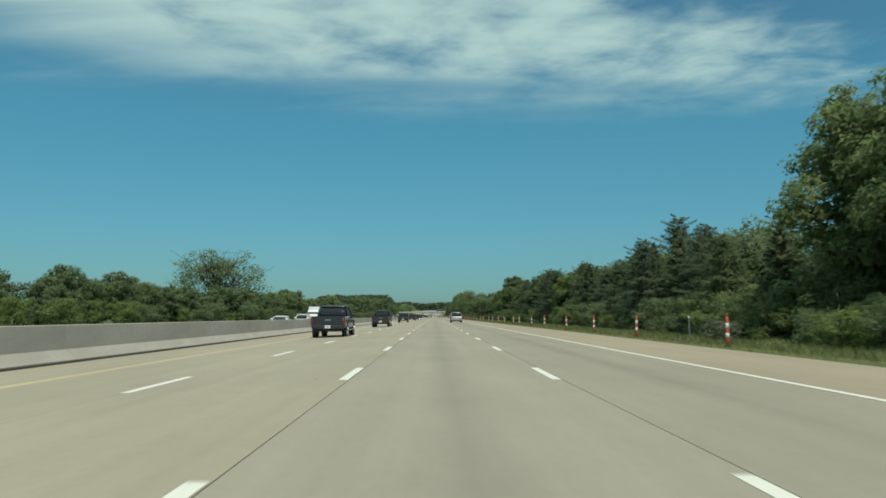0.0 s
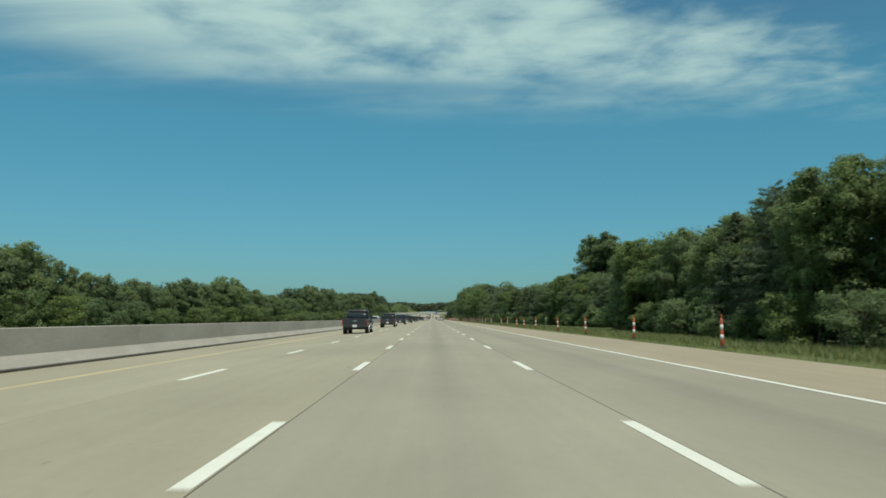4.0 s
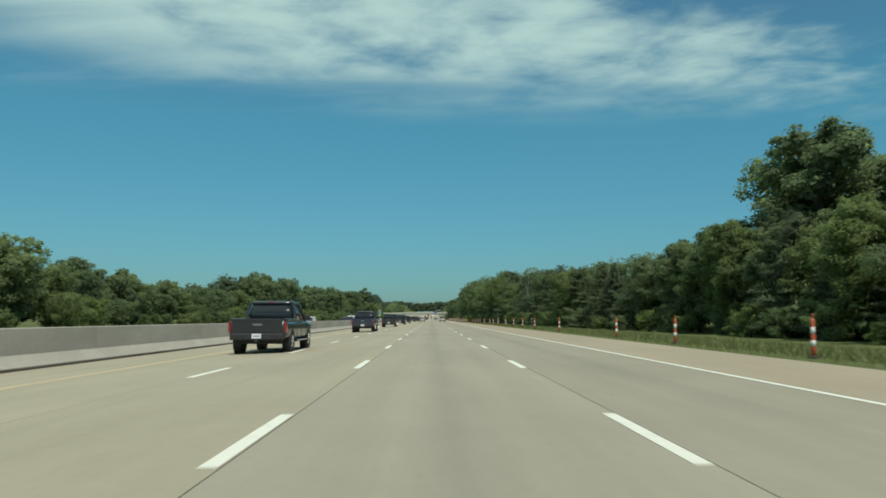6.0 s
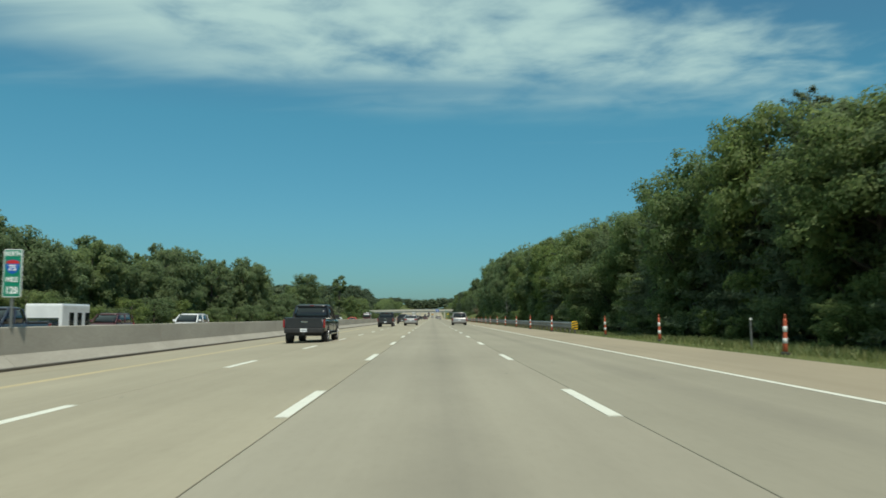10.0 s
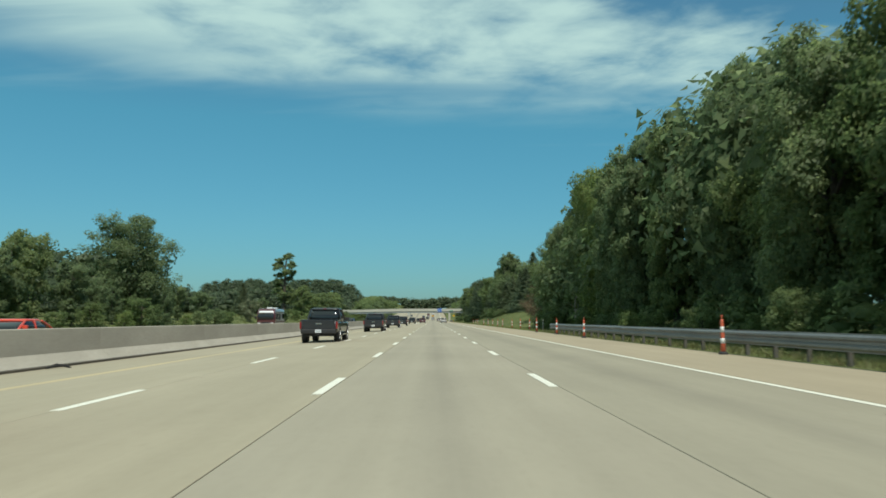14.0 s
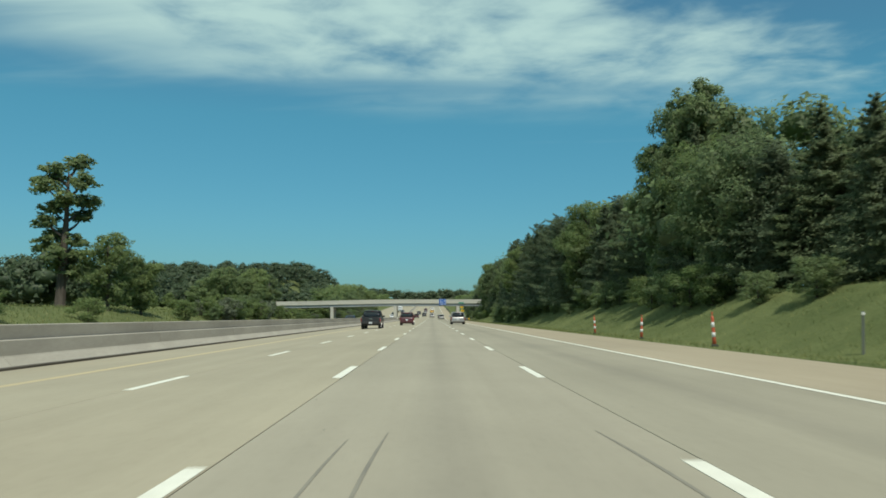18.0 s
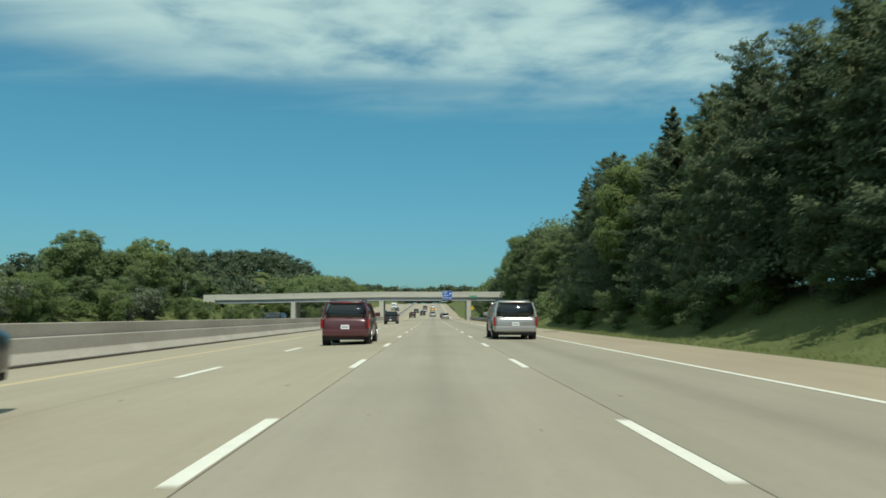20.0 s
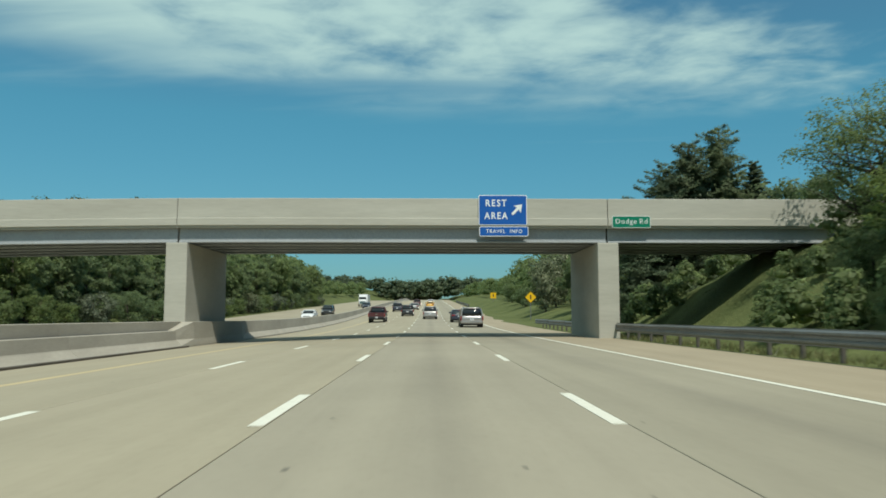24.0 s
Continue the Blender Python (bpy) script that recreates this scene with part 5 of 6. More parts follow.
def vehicle(kind, colour, label, x, y, back=False, category="car"):
    L, W, H, B, R, c0, c1, c2, c3 = SHAPES[kind]
    car = tagged(new({"van": "minivan", "suv": "sport_utility_car"}.get(kind, kind if kind == "pickup" else "car")), label, category)
    g = road_z(x, y) if x > -12 else road_z(-11.4, y)
    car.matrix_basis = pose(x, y, g, math.degrees(math.atan(grade(y + 1) - grade(y))) * (-1 if back else 1), 0, 180 if back else 0)
    h = W / 2
    Y = lambda s: (s - 0.5) * L
    low = 0.30 if kind != "pickup" else 0.42
    hood = B - 0.10
    if kind == "pickup":
        st = [(0.0, 0.95, 0.62, B), (0.012, 0.985, 0.55, B + 0.01), (0.10, 1, 0.50, B), (0.36, 1, 0.48, B), (0.74, 1, 0.46, B), (0.80, 1, 0.46, B - 0.02), (0.95, 0.98, 0.48, B - 0.06), (0.985, 0.95, 0.5, B - 0.12), (1.0, 0.9, 0.55, B - 0.25)]
    else:
        rear = B + 0.02 if kind != "sedan" else B + 0.03
        st = [(0.0, 0.84, low + 0.14, rear - 0.18), (0.02, 0.94, low + 0.02, rear - 0.03), (0.10, 0.99, low - 0.04, rear), (0.35, 1, low - 0.08, B), (0.70, 1, low - 0.08, B - 0.01),
              (0.80, 0.99, low - 0.06, hood), (0.92, 0.95, low - 0.04, hood - 0.10), (0.975, 0.88, low, hood - 0.22), (1.0, 0.74, low + 0.1, hood - 0.34)]
    body = part("body", loft(bmesh.new(), [oval(h * w, z0, z1, Y(s), 0.28 if kind == "pickup" else 0.36) for s, w, z0, z1 in st]), colour, car, "", True)
    # cabin of dark glass with painted roof and pillars
    zt = H - 0.09
    part("glasshouse", loft(bmesh.new(), [plan_ring(h * 0.95, Y(c0), Y(c3), B - 0.06), plan_ring(h * 0.90, Y(c0 * 0.6 + c1 * 0.4), Y(c3 * 0.6 + c2 * 0.4), B + (zt - B) * 0.42), plan_ring(h * 0.79, Y(c1), Y(c2), zt)]), GLASS, car, "dark tinted windows", True)
    part("roof", loft(bmesh.new(), [plan_ring(h * 0.80, Y(c1 - 0.008), Y(c2 + 0.01), zt - 0.02), plan_ring(h * 0.79, Y(c1), Y(c2), zt + 0.05), plan_ring(h * 0.66, Y(c1 + 0.03), Y(c2 - 0.04), H)]), colour, car, "", True)
    mids = [0.5] if kind != "van" else [0.36, 0.64]
    if kind == "pickup":
        mids = [0.52]
    for sx in (-1, 1):
        feet = [(c0 + 0.004, c1 + 0.004), (c3 - 0.01, c2 - 0.005)] + [(c0 + (c3 - c0) * q, c1 + (c2 - c1) * q) for q in mids]
        for a, b in feet:
            part("pillar", tube(bmesh.new(), [(sx * h * 0.925, Y(a), B - 0.04), (sx * h * 0.885, Y(a * 0.58 + b * 0.42), B + (zt - B) * 0.42), (sx * h * 0.785, Y(b), zt + 0.01)], [0.055, 0.05, 0.045], 6), colour, car)
        # mirror, lamps, door seams and handles
        part("mirror", boxed(sx * h * 0.97, sx * (h + 0.20), Y(c3 - 0.09), Y(c3 - 0.065), B + 0.02, B + 0.19, 0.03), colour if kind != "pickup" else TRIM, car)
        zl = B - 0.08
        if kind in ("suv", "van", "pickup"):
            part("tail_lamp", boxed(sx * (h - 0.04) - 0.05, sx * (h - 0.04) + 0.045, Y(0) - 0.012, Y(0.03), zl - 0.36, zl + 0.02, 0.025), REDLENS, car, "red tail lamp")
        else:
            part("tail_lamp", boxed(sx * (h - 0.24) - 0.19, sx * (h - 0.24) + 0.19, Y(0) - 0.01, Y(0.03), zl - 0.17, zl, 0.025), REDLENS, car, "red tail lamp")
        part("head_lamp", boxed(sx * (h - 0.27) - 0.19, sx * (h - 0.27) + 0.19, Y(0.955), Y(0.992), hood - 0.40, hood - 0.24, 0.03), CLEARLENS, car, "clear head lamp")
        for q in ([0.50, 0.68] if kind != "pickup" else [0.46, 0.58]):
            part("door_handle", boxed(sx * h - 0.02, sx * h + 0.025, Y(q) - 0.09, Y(q) + 0.09, B - 0.14, B - 0.10, 0.008), TRIM if kind != "pickup" else CHROME, car)
        for q in ([0.36, 0.54, 0.73] if kind != "pickup" else [0.365, 0.53, 0.715]):
            part("door_seam", boxed(sx * h - 0.012, sx * h + 0.003, Y(q) - 0.006, Y(q) + 0.006, low + 0.12, B - 0.03), TRIM, car)
        for q in ((0.20, 0.80) if kind != "pickup" else (0.195, 0.815)):
            # dark arch behind each tyre
            bm = bmesh.new()
            tube(bm, [(sx * (h - 0.28), Y(q), R), (sx * (h + 0.006), Y(q), R)], [R * 1.16, R * 1.16], 18)
            part("wheel_arch", bm, TRIM, car)
            wheel(car, sx * (h - 0.10), Y(q), R, 0.235)
    part("rear_bumper", boxed(-h * 0.93, h * 0.93, Y(0) - (0.14 if kind == "pickup" else 0.05), Y(0.03), low + 0.06, low + 0.30, 0.05), TRIM if kind == "pickup" else colour, car)
    part("front_bumper", boxed(-h * 0.86, h * 0.86, Y(0.955), Y(1) + 0.05, low, low + 0.22, 0.05), TRIM if kind == "pickup" else colour, car)
    part("grille", boxed(-h * 0.5, h * 0.5, Y(0.97), Y(1) + 0.008, hood - 0.46, hood - 0.26, 0.02), TRIM, car)
    zp = low + 0.40 if kind != "pickup" else low + 0.20
    py = Y(0) - (0.02 if kind != "pickup" else 0.15)
    plate = part("number_plate", boxed(-0.16, 0.16, py - 0.012, py + 0.05, zp - 0.08, zp + 0.08), PLATE, car, "white number plate")
    part("plate_bar", boxed(-0.12, 0.12, py - 0.016, py - 0.011, zp - 0.03, zp + 0.03), GIRDER, plate)
    part("underside", boxed(-h * 0.78, h * 0.78, Y(0.04), Y(0.95), 0.20 if kind != "pickup" else 0.34, low + 0.1), TRIM, car)
    if kind == "pickup":
        # open bed behind the cab
        part("bed_liner", boxed(-h * 0.86, h * 0.86, Y(0.02), Y(0.345), B - 0.004, B + 0.012), TRIM, car, "dark open bed")
        for sx in (-1, 1):
            part("bed_rail", boxed(sx * h * 0.93 - 0.06, sx * h * 0.93 + 0.06, Y(0.01), Y(0.355), B - 0.03, B + 0.05, 0.02), colour, car)
            part("running_board", boxed(sx * h - 0.10, sx * h + 0.06, Y(0.33), Y(0.70), 0.40, 0.46, 0.02), CHROME, car, "bright side step")
        part("tailgate", boxed(-h * 0.86, h * 0.86, Y(0) - 0.03, Y(0.012), 0.72, B + 0.04, 0.02), colour, car)
        part("tailgate_badge", boxed(-0.16, 0.16, Y(0) - 0.037, Y(0) - 0.03, 0.98, 1.05), CHROME, car)
        part("brake_lamp", boxed(-0.09, 0.09, Y(c1) - 0.02, Y(c1) + 0.05, zt + 0.0, zt + 0.05), REDLENS, car, "red high brake lamp")
        part("hitch", boxed(-0.06, 0.06, Y(0) - 0.22, Y(0), 0.42, 0.52), TRIM, car)
    else:
        part("rear_wiper", boxed(-0.02, 0.26, Y(c0) - 0.02, Y(c0) + 0.03, B + 0.05, B + 0.07), TRIM, car)
        part("brake_lamp", boxed(-0.16, 0.16, Y(c1) - 0.03, Y(c1) + 0.03, zt - 0.02, zt + 0.02), REDLENS, car, "red high brake lamp")
        if kind in ("suv", "van"):
            for sx in (-1, 1):
                part("roof_rail", tube(bmesh.new(), [(sx * h * 0.66, Y(c1 + 0.05), H - 0.015), (sx * h * 0.66, Y(c1 + 0.07), H + 0.04), (sx * h * 0.66, Y(c2 - 0.09), H + 0.04), (sx * h * 0.66, Y(c2 - 0.06), H - 0.03)], [0.02] * 4, 6), TRIM, car)
    return car


BLACK = paint("black car paint", (0.020, 0.021, 0.024), 0.3)
NAVY = paint("dark blue car paint", (0.025, 0.032, 0.05), 0.3)
SILVER = paint("silver car paint", (0.36, 0.35, 0.34), 0.3, 0.5)
MAROON = paint("dark red car paint", (0.075, 0.018, 0.022), 0.3)
YELLOW = paint("yellow car paint", (0.68, 0.38, 0.03), 0.3)
WHITE = paint("white car paint", (0.72, 0.73, 0.73), 0.35)
REDCAR = paint("bright red car paint", (0.62, 0.06, 0.03), 0.3)
LANE_1, LANE_2, LANE_3, LANE_4 = -6.45, -3.5, 0.0, 3.6
# one pickup and one minivan are repeated along the lanes as added copies
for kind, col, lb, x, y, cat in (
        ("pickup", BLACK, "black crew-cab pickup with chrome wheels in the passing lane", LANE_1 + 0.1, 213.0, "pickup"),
        ("pickup", BLACK, "repeat of the black pickup with bright side steps in the passing lane", LANE_1, 47.5, "pickup"),
        ("pickup", BLACK, "repeat of the black crew-cab pickup overtaking beside the median wall", LANE_1 + 0.1, 89.8, "pickup"),
        ("pickup", BLACK, "repeat of the black pickup with pale number plate in the passing lane", LANE_1 + 0.2, 337.5, "pickup"),
        ("pickup", BLACK, "repeat of the black pickup with dark rear window in the passing lane", LANE_1 + 0.2, 377, "pickup"),
        ("pickup", BLACK, "repeat of the black pickup in the passing lane opposite the guard rail", LANE_1 + 0.2, 569, "pickup"),
        ("pickup", BLACK, "repeat of the black pickup in the passing lane past the guard rail", LANE_1 + 0.3, 642.6, "pickup"),
        ("pickup", BLACK, "repeat of the black pickup in the passing lane short of the overpass", LANE_1 + 0.1, 756, "pickup"),
        ("pickup", BLACK, "repeat of the black pickup alone in the passing lane", LANE_1 + 0.1, 153, "pickup"),
        ("pickup", NAVY, "repeat of the black pickup in dark blue with chrome bumper in the passing lane", LANE_1 + 0.1, 297, "pickup"),
        ("pickup", BLACK, "repeat of the black pickup in the passing lane beside the median wall", LANE_1 + 0.2, 255, "pickup"),
        ("pickup", BLACK, "repeat of the black pickup with red brake lamps by the median barrier", LANE_1 + 0.1, 415, "pickup"),
        ("pickup", BLACK, "repeat of the black pickup ahead in the passing lane", LANE_1 + 0.2, 531, "pickup"),
        ("van", SILVER, "repeat of the silver minivan far along the slow lane", LANE_4, 134, "van"),
        ("van", SILVER, "repeat of the silver minivan in the slow lane below the grass bank", LANE_4, 786, "van"),
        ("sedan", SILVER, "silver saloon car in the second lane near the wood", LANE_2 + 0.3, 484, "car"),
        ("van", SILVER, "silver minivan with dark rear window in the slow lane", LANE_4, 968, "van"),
        ("van", SILVER, "repeat of the silver minivan in the slow lane near the guard rail", LANE_4, 483.5, "van"),
        ("pickup", BLACK, "repeat of the black pickup in the passing lane by the long wood", LANE_1 + 0.2, 477, "pickup"),
        ("pickup", BLACK, "repeat of the black pickup short of the overpass piers", LANE_1 + 0.1, 865.8, "pickup"),
        ("pickup", BLACK, "repeat of the black pickup in the passing lane before the grass bank", LANE_1 + 0.2, 606.5, "pickup"),
        ("pickup", BLACK, "repeat of the black pickup in the passing lane below the grass bank", LANE_1 + 0.2, 679.8, "pickup"),
        ("suv", SILVER, "silver sport utility car ahead in the same lane", LANE_3, 1003, "car"),
        ("suv", MAROON, "dark red sport utility car in the second lane", LANE_2, 781, "car"),
        ("pickup", MAROON, "repeat of the black pickup in dark maroon in the passing lane beyond the overpass", LANE_1, 994, "pickup"),
        ("suv", BLACK, "black sport utility car beyond the overpass", LANE_2, 1020, "car"),
        ("sedan", SILVER, "silver saloon car in the second lane beyond the overpass", LANE_2 + 0.2, 1062, "car"),
        ("suv", NAVY, "dark blue car climbing beyond the overpass", LANE_1, 1052, "car"),
        ("sedan", YELLOW, "yellow car far ahead on the climb", LANE_3, 1080, "car"),
        ("sedan", NAVY, "dark car in the slow lane beside the minivan", LANE_4 - 0.3, 988, "car"),
        ("suv", MAROON, "dark red car far ahead on the climb", LANE_2, 1110, "car"),
        ("sedan", WHITE, "white car far ahead on the climb", LANE_3 + 0.2, 1135, "car")):
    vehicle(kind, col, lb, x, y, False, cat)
for kind, col, lb, x, y, cat in (
        ("sedan", WHITE, "white saloon car on the opposite carriageway", -19.5, 96, "car"),
        ("suv", WHITE, "white sport utility car on the opposite carriageway", -20.0, 115, "car"),
        ("suv", WHITE, "white sport utility car with roof rails coming south", -19.5, 346, "car"),
        ("pickup", NAVY, "dark blue pickup towing a white box trailer", -20.0, 410.3, "pickup"),
        ("suv", MAROON, "dark red sport utility car on the opposite carriageway", -24.0, 432, "car"),
        ("suv", WHITE, "white car on the opposite carriageway near the wood", -20.0, 438, "car"),
        ("sedan", REDCAR, "bright red car on the opposite carriageway", -19.5, 560.5, "car"),
        ("sedan", WHITE, "white saloon car beside a red one", -23.2, 562, "car"),
        ("suv", NAVY, "dark blue sport utility car behind the median wall", -16.0, 671, "car"),
        ("suv", NAVY, "dark blue sport utility car coming south near the overpass", -16.5, 829, "car"),
        ("suv", WHITE, "white sport utility car coming south near the overpass", -18.0, 881, "car"),
        ("sedan", WHITE, "white saloon car coming down beyond the overpass", -17.5, 1010, "car"),
        ("suv", BLACK, "black sport utility car coming down beyond the overpass", -18.0, 1034, "car"),
        ("sedan", NAVY, "dark car far off on the opposite carriageway", -16.0, 1092, "car")):
    vehicle(kind, col, lb, x, y, True, cat)


def box_body(name, label, cat, x, y, L, W, z0, H, mat, cab=None, axles=(0.2, 0.32), windows=()):
    """A trailer or lorry seen over the barrier."""
    g = road_z(-11.4, y)
    t = tagged(new(name), label, cat)
    t.matrix_basis = pose(x, y, g, 0, 0, 180)
    part("body", boxed(-W / 2, W / 2, -L / 2, L / 2, z0, H, 0.10), mat, t)
    part("chassis", boxed(-W / 2 + 0.2, W / 2 - 0.2, -L / 2 + 0.2, L / 2 + (0.6 if not cab else 1.5), z0 - 0.22, z0), TRIM, t)
    for q in axles:
        for sx in (-1, 1):
            wheel(t, sx * (W / 2 - 0.16), (q - 0.5) * L, 0.42, 0.26)
    for s, a, b in windows:
        part("window", boxed(s * W / 2 - 0.008, s * W / 2 + 0.008, a, b, H - 1.15, H - 0.45), GLASS, t, "dark window")
    part("door", boxed(-W / 2 + 0.1, W / 2 - 0.1, -L / 2 - 0.01, -L / 2 + 0.05, z0 + 0.1, H - 0.15), mat, t)
    part("front_trim", boxed(-W / 2 + 0.15, W / 2 - 0.15, L / 2 - 0.03, L / 2 + 0.01, z0 + 0.15, z0 + 0.9), CHROME if not cab else mat, t)
    if cab:
        c = part("cab", loft(bmesh.new(), [plan_ring(W * 0.47, L / 2 + 0.1, L / 2 + 2.6, 0.5), plan_ring(W * 0.47, L / 2 + 0.1, L / 2 + 2.5, 1.6), plan_ring(W * 0.43, L / 2 + 0.1, L / 2 + 1.9, cab)]), mat, t, "", True)
        part("windscreen", boxed(-W * 0.38, W * 0.38, L / 2 + 1.9, L / 2 + 2.36, 1.65, cab - 0.35, 0.05), GLASS, t, "dark windscreen")
        part("grille", boxed(-W * 0.3, W * 0.3, L / 2 + 2.5, L / 2 + 2.64, 0.7, 1.4, 0.03), CHROME, t)
        for sx in (-1, 1):
            wheel(t, sx * (W / 2 - 0.2), L / 2 + 1.9, 0.5, 0.28)
            part("head_lamp", boxed(sx * W * 0.36 - 0.12, sx * W * 0.36 + 0.12, L / 2 + 2.5, L / 2 + 2.62, 0.75, 0.98, 0.02), CLEARLENS, t)
    return t


def motorhome(x, y):
    """A coach-built motorhome with a rounded painted nose, roof units and long side windows."""
    t = tagged(new("motorhome"), "silver motorhome with rounded maroon nose and dark side windows", "motorhome")
    t.matrix_basis = pose(x, y, road_z(-11.4, y), 0, 0, 180)
    w = 1.15
    part("body", loft(bmesh.new(), [plan_ring(w * 0.97, -3.45, 2.75, 0.50), plan_ring(w, -3.5, 2.75, 0.75), plan_ring(w, -3.5, 2.75, 2.45), plan_ring(w * 0.97, -3.45, 2.70, 2.70), plan_ring(w * 0.86, -3.3, 2.6, 2.82)]), SILVER, t, "", True)
    part("nose", loft(bmesh.new(), [plan_ring(w * 0.95, 2.55, 3.42, 0.55), plan_ring(w * 1.004, 2.55, 3.55, 0.95), plan_ring(w * 1.004, 2.55, 3.52, 1.75), plan_ring(w * 0.99, 2.55, 3.38, 2.30), plan_ring(w * 0.93, 2.5, 3.10, 2.66), plan_ring(w * 0.80, 2.4, 2.8, 2.84)]), MAROON, t, "dark maroon rounded front cap", True)
    part("windscreen", loft(bmesh.new(), [plan_ring(w * 0.93, 2.75, 3.58, 1.45), plan_ring(w * 0.92, 2.75, 3.56, 1.80), plan_ring(w * 0.90, 2.75, 3.46, 2.20)]), GLASS, t, "dark wrap-round windscreen", True)
    # white cap above the windscreen paints a highlight onto the maroon nose
    part("nose_highlight", loft(bmesh.new(), [plan_ring(w * 0.80, 2.8, 3.47, 2.26), plan_ring(w * 0.80, 2.8, 3.40, 2.42), plan_ring(w * 0.76, 2.8, 3.26, 2.54)]), WHITE, t, "pale band above the windscreen standing for a highlight", True)
    part("bumper", boxed(-w * 0.96, w * 0.96, 3.2, 3.68, 0.42, 0.72, 0.05), TRIM, t)
    part("grille", boxed(-0.5, 0.5, 3.5, 3.60, 0.80, 1.12, 0.02), TRIM, t)
    part("chassis", boxed(-w + 0.2, w - 0.2, -3.2, 3.0, 0.34, 0.52), TRIM, t)
    for sx in (-1, 1):
        part("head_lamp", boxed(sx * 0.82 - 0.16, sx * 0.82 + 0.16, 3.46, 3.60, 0.84, 1.04, 0.03), CLEARLENS, t)
        arm = part("mirror", boxed(sx * (w + 0.17) - 0.09, sx * (w + 0.17) + 0.09, 3.1, 3.28, 1.45, 1.85, 0.04), TRIM, t)
        part("arm", boxed(min(sx * w, sx * (w + 0.1)), max(sx * w, sx * (w + 0.1)), 3.12, 3.18, 1.80, 1.84), TRIM, arm)
        for a, b, lo, hi in ((1.55, 2.35, 1.55, 2.2), (0.75, 1.05, 1.45, 2.2), (0.05, 0.4, 1.45, 2.2), (-2.6, -1.3, 1.6, 2.2)):
            win = part("window", boxed(sx * w - 0.012, sx * w + 0.012, a, b, lo, hi), GLASS, t, "dark side window")
            part("frame", boxed(sx * w - 0.016, sx * w + 0.016, a - 0.03, b + 0.03, lo - 0.04, lo), TRIM, win)
        part("stripe", boxed(sx * w - 0.007, sx * w + 0.007, -3.3, 2.5, 1.05, 1.28), MAROON, t, "maroon side stripe")
        part("stripe", boxed(sx * w - 0.007, sx * w + 0.007, -3.3, 1.2, 0.80, 0.92), BLACK, t, "thin black side stripe")
        part("roof_rail", boxed(sx * 0.85 - 0.02, sx * 0.85 + 0.02, -3.0, 1.9, 2.84, 2.88), CHROME, t)
        for q in (-2.0, 2.2):
            wheel(t, sx * (w - 0.16), q, 0.42, 0.26)
    for q in (-1.9, 0.9):
        part("roof_unit", boxed(-0.38, 0.38, q - 0.45, q + 0.45, 2.80, 3.02, 0.07), WHITE, t, "white roof air conditioner")
    return t


box_body("trailer", "white horse box trailer with small dark windows", "trailer", -20.0, 416.0, 3.2, 1.9, 0.5, 2.12, WHITE, None, (0.4, 0.58), ((-1, -1.5, -1.0), (-1, -0.6, -0.1), (-1, 0.3, 0.8), (1, -1.5, -1.0), (1, 0.3, 0.8)))
motorhome(-21.5, 626.5)
box_body("box_truck", "white box truck on the opposite carriageway", "truck", -21.5, 139, 5.0, 2.3, 0.9, 3.1, WHITE, 2.5, (0.25,))
box_body("semi_truck", "white semi-trailer truck far off on the climb", "truck", -18.0, 1110, 8.0, 2.4, 1.0, 3.3, WHITE, 2.9, (0.1, 0.2))

# ---- skid marks and litter ----
def skid(x0, x1, y0, y1, w):
    n = 10
    verts, faces = [], []
    for i in range(n + 1):
        s = i / n
        x, y = x0 + (x1 - x0) * s * s, y0 + (y1 - y0) * s
        k = w * math.sin(math.pi * min(0.96, s + 0.04)) ** 0.4
        for q in (-k, k):
            verts.append((x + q, y, road_z(x, y) + 0.003))
    for i in range(n):
        faces.append((2 * i, 2 * i + 1, 2 * i + 3, 2 * i + 2))
    tagged(finish("skid_mark", mesh_from("skid_mark", verts, faces), RUBBER), "thin dark tyre skid mark on the concrete", "skid mark", kind="structure")


for a in ((-0.95, -0.87, 679, 682, 0.014), (-0.62, -0.54, 679, 682.4, 0.016), (1.05, 0.9, 616, 627, 0.022), (0.45, 0.5, 574, 586, 0.02), (1.5, 1.4, 679.5, 682.5, 0.018), (2.9, 3.5, 833, 846, 0.045), (1.3, 1.12, 618, 626, 0.024)):
    skid(*a)
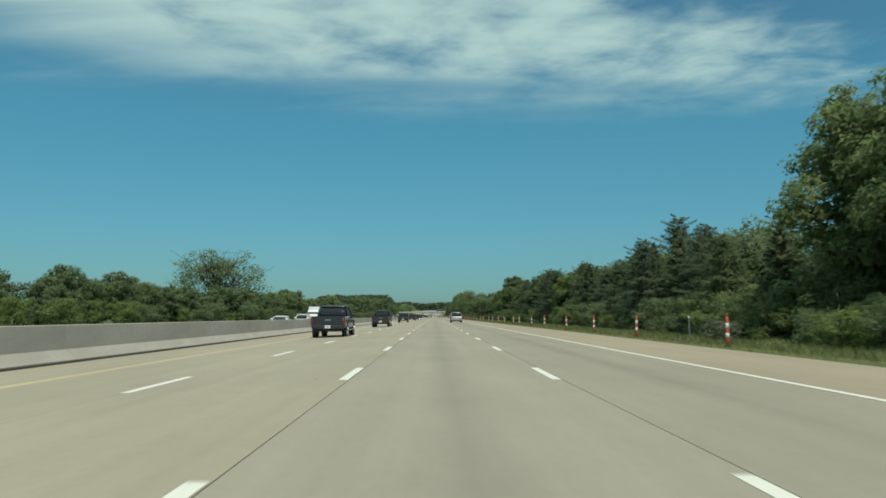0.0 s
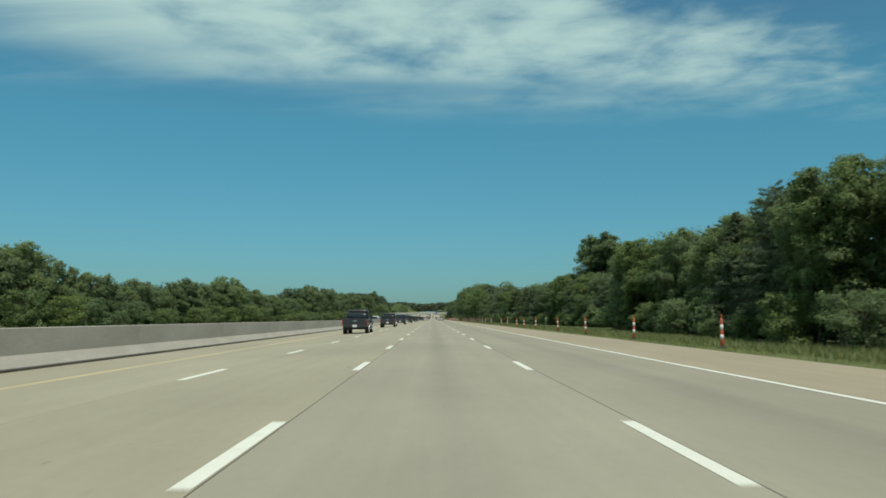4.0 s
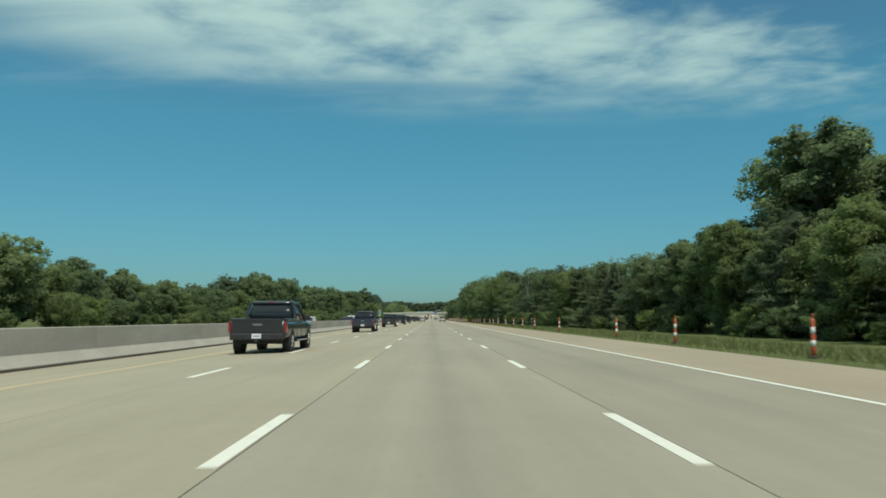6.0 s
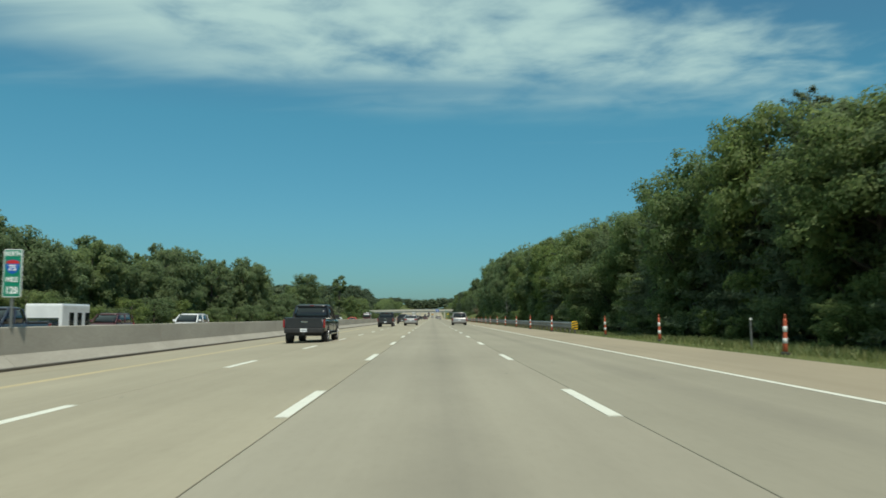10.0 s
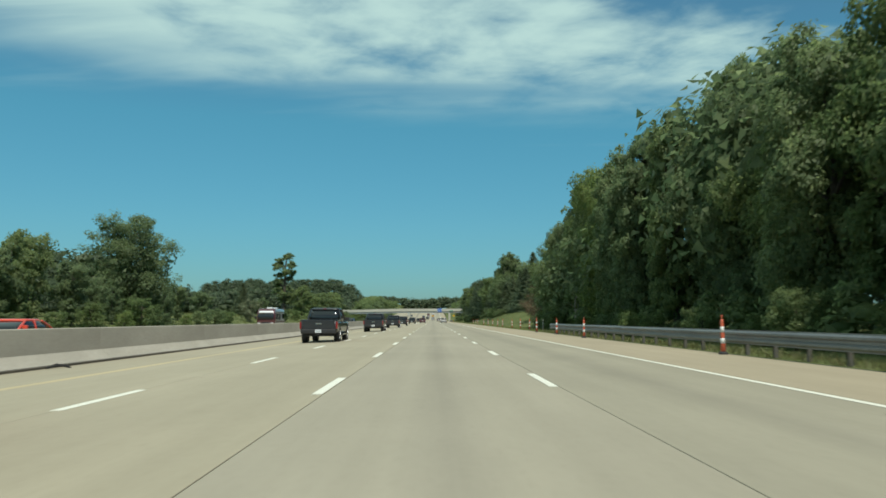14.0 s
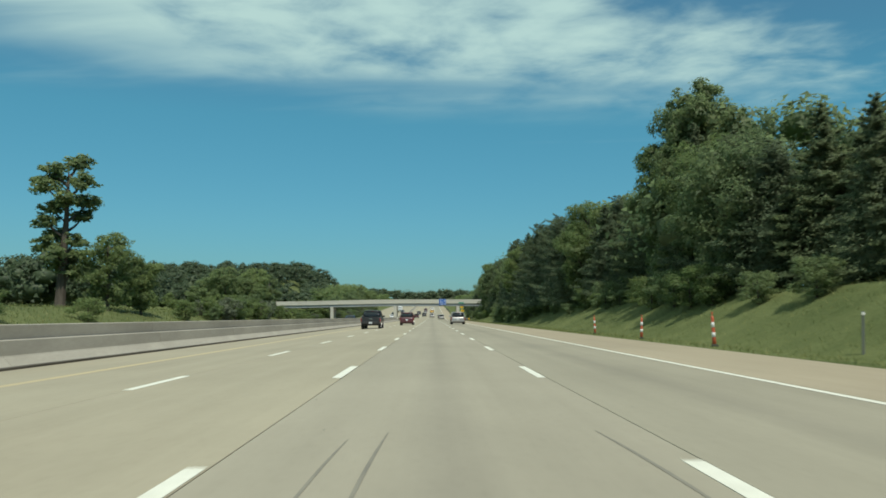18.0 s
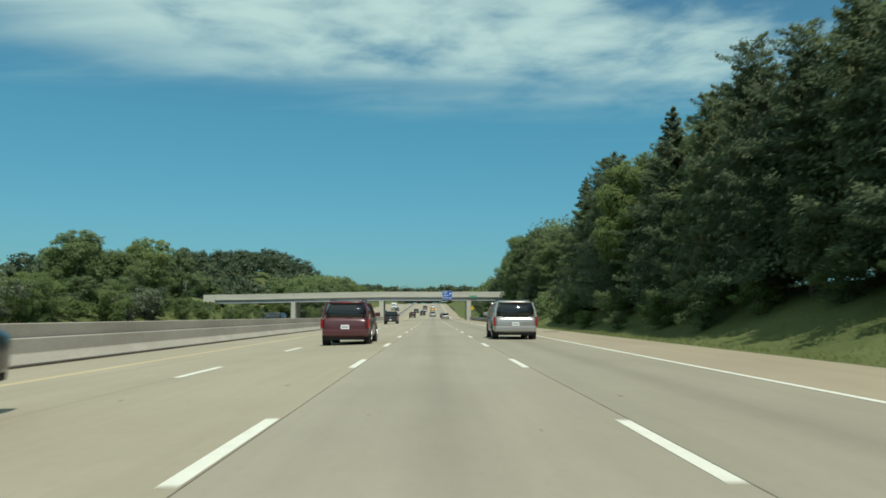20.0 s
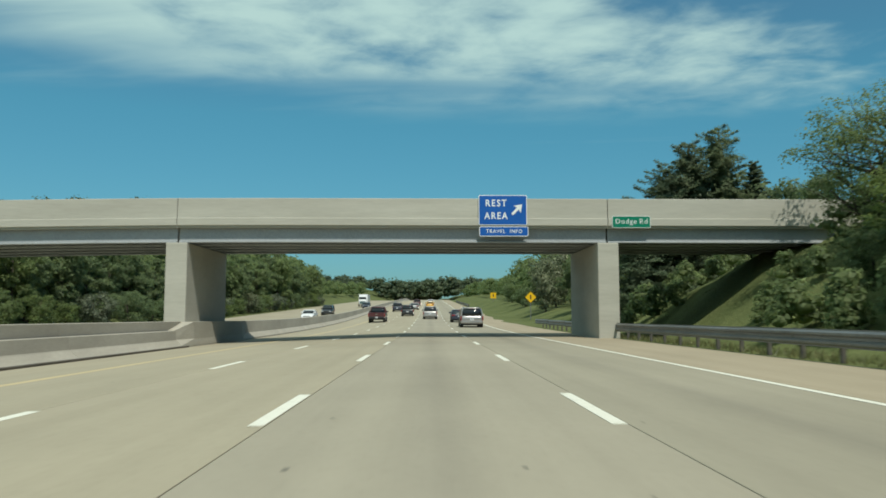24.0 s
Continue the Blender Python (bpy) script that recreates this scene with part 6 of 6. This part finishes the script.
# broken rubber marks of a hopping trailer wheel
verts, faces = [], []
hop = random.Random(4)
for i in range(11):
    for x0 in (-0.66, -0.34, 1.55, 1.95):
        if hop.random() < 0.25:
            continue
        for k in range(3):
            x, y = x0 + (k - 1) * 0.055 + hop.uniform(-0.01, 0.01), 591.0 + i * 1.42 + hop.uniform(-0.05, 0.05)
            w, n = hop.uniform(0.010, 0.018), hop.uniform(0.14, 0.30)
            q = len(verts)
            verts += [(x - w, y, road_z(x, y) + 0.003), (x + w * 0.6, y - 0.02, road_z(x, y) + 0.003), (x + w, y + n, road_z(x, y) + 0.003), (x - w * 0.5, y + n * 1.1, road_z(x, y) + 0.003)]
            faces.append((q, q + 1, q + 2, q + 3))
tagged(finish("hop_marks", mesh_from("hop_marks", verts, faces), RUBBER), "rows of short dark rubber marks on the lane", "skid mark", kind="stuff")
# oil stain on the paved shoulder
rng = np.random.default_rng(8)
verts, faces = [], []
for cx, cy, ra, rb in ((7.6, 800.5, 0.35, 0.9), (8.2, 801.6, 0.42, 1.1), (8.6, 802.9, 0.2, 0.6), (7.2, 799.4, 0.16, 0.5)):
    k = len(verts)
    for q in range(16):
        a, s = math.tau * q / 16, rng.uniform(0.7, 1.2)
        verts.append((cx + ra * s * math.cos(a), cy + rb * s * math.sin(a), road_z(cx, cy) + 0.003 + 0.001 * len(faces)))
    faces.append(tuple(range(k, k + 16)))
tagged(finish("oil_stain", mesh_from("oil_stain", verts, faces), STAIN), "dark oil stain on the paved shoulder", "stain", kind="structure")
rng = np.random.default_rng(21)
verts, faces = [], []
for i in range(420):
    x, y, r = rng.uniform(-8, 5.3), rng.uniform(5, 930), rng.uniform(0.012, 0.045)
    k = len(verts)
    n = 7
    for q in range(n):
        a, s = math.tau * q / n, r * rng.uniform(0.5, 1.3)
        verts.append((x + s * math.cos(a) * 0.8, y + s * math.sin(a) * 1.8, road_z(x, y) + 0.003))
    faces.append(tuple(range(k, k + n)))
tagged(finish("road_spots", mesh_from("road_spots", verts, faces), STAIN), "small dark tar spots and chips on the concrete", "stain", kind="stuff")
scrap = tagged(new("tyre_scrap"), "curled black tyre scrap against the barrier foot", "litter")
part("tread", tube(bmesh.new(), [(-11.1, 547, -0.30), (-10.95, 547.3, -0.24), (-10.75, 547.5, -0.27), (-10.6, 547.4, -0.31)], [0.03, 0.06, 0.05, 0.02], 6), BLACKRUB, scrap)
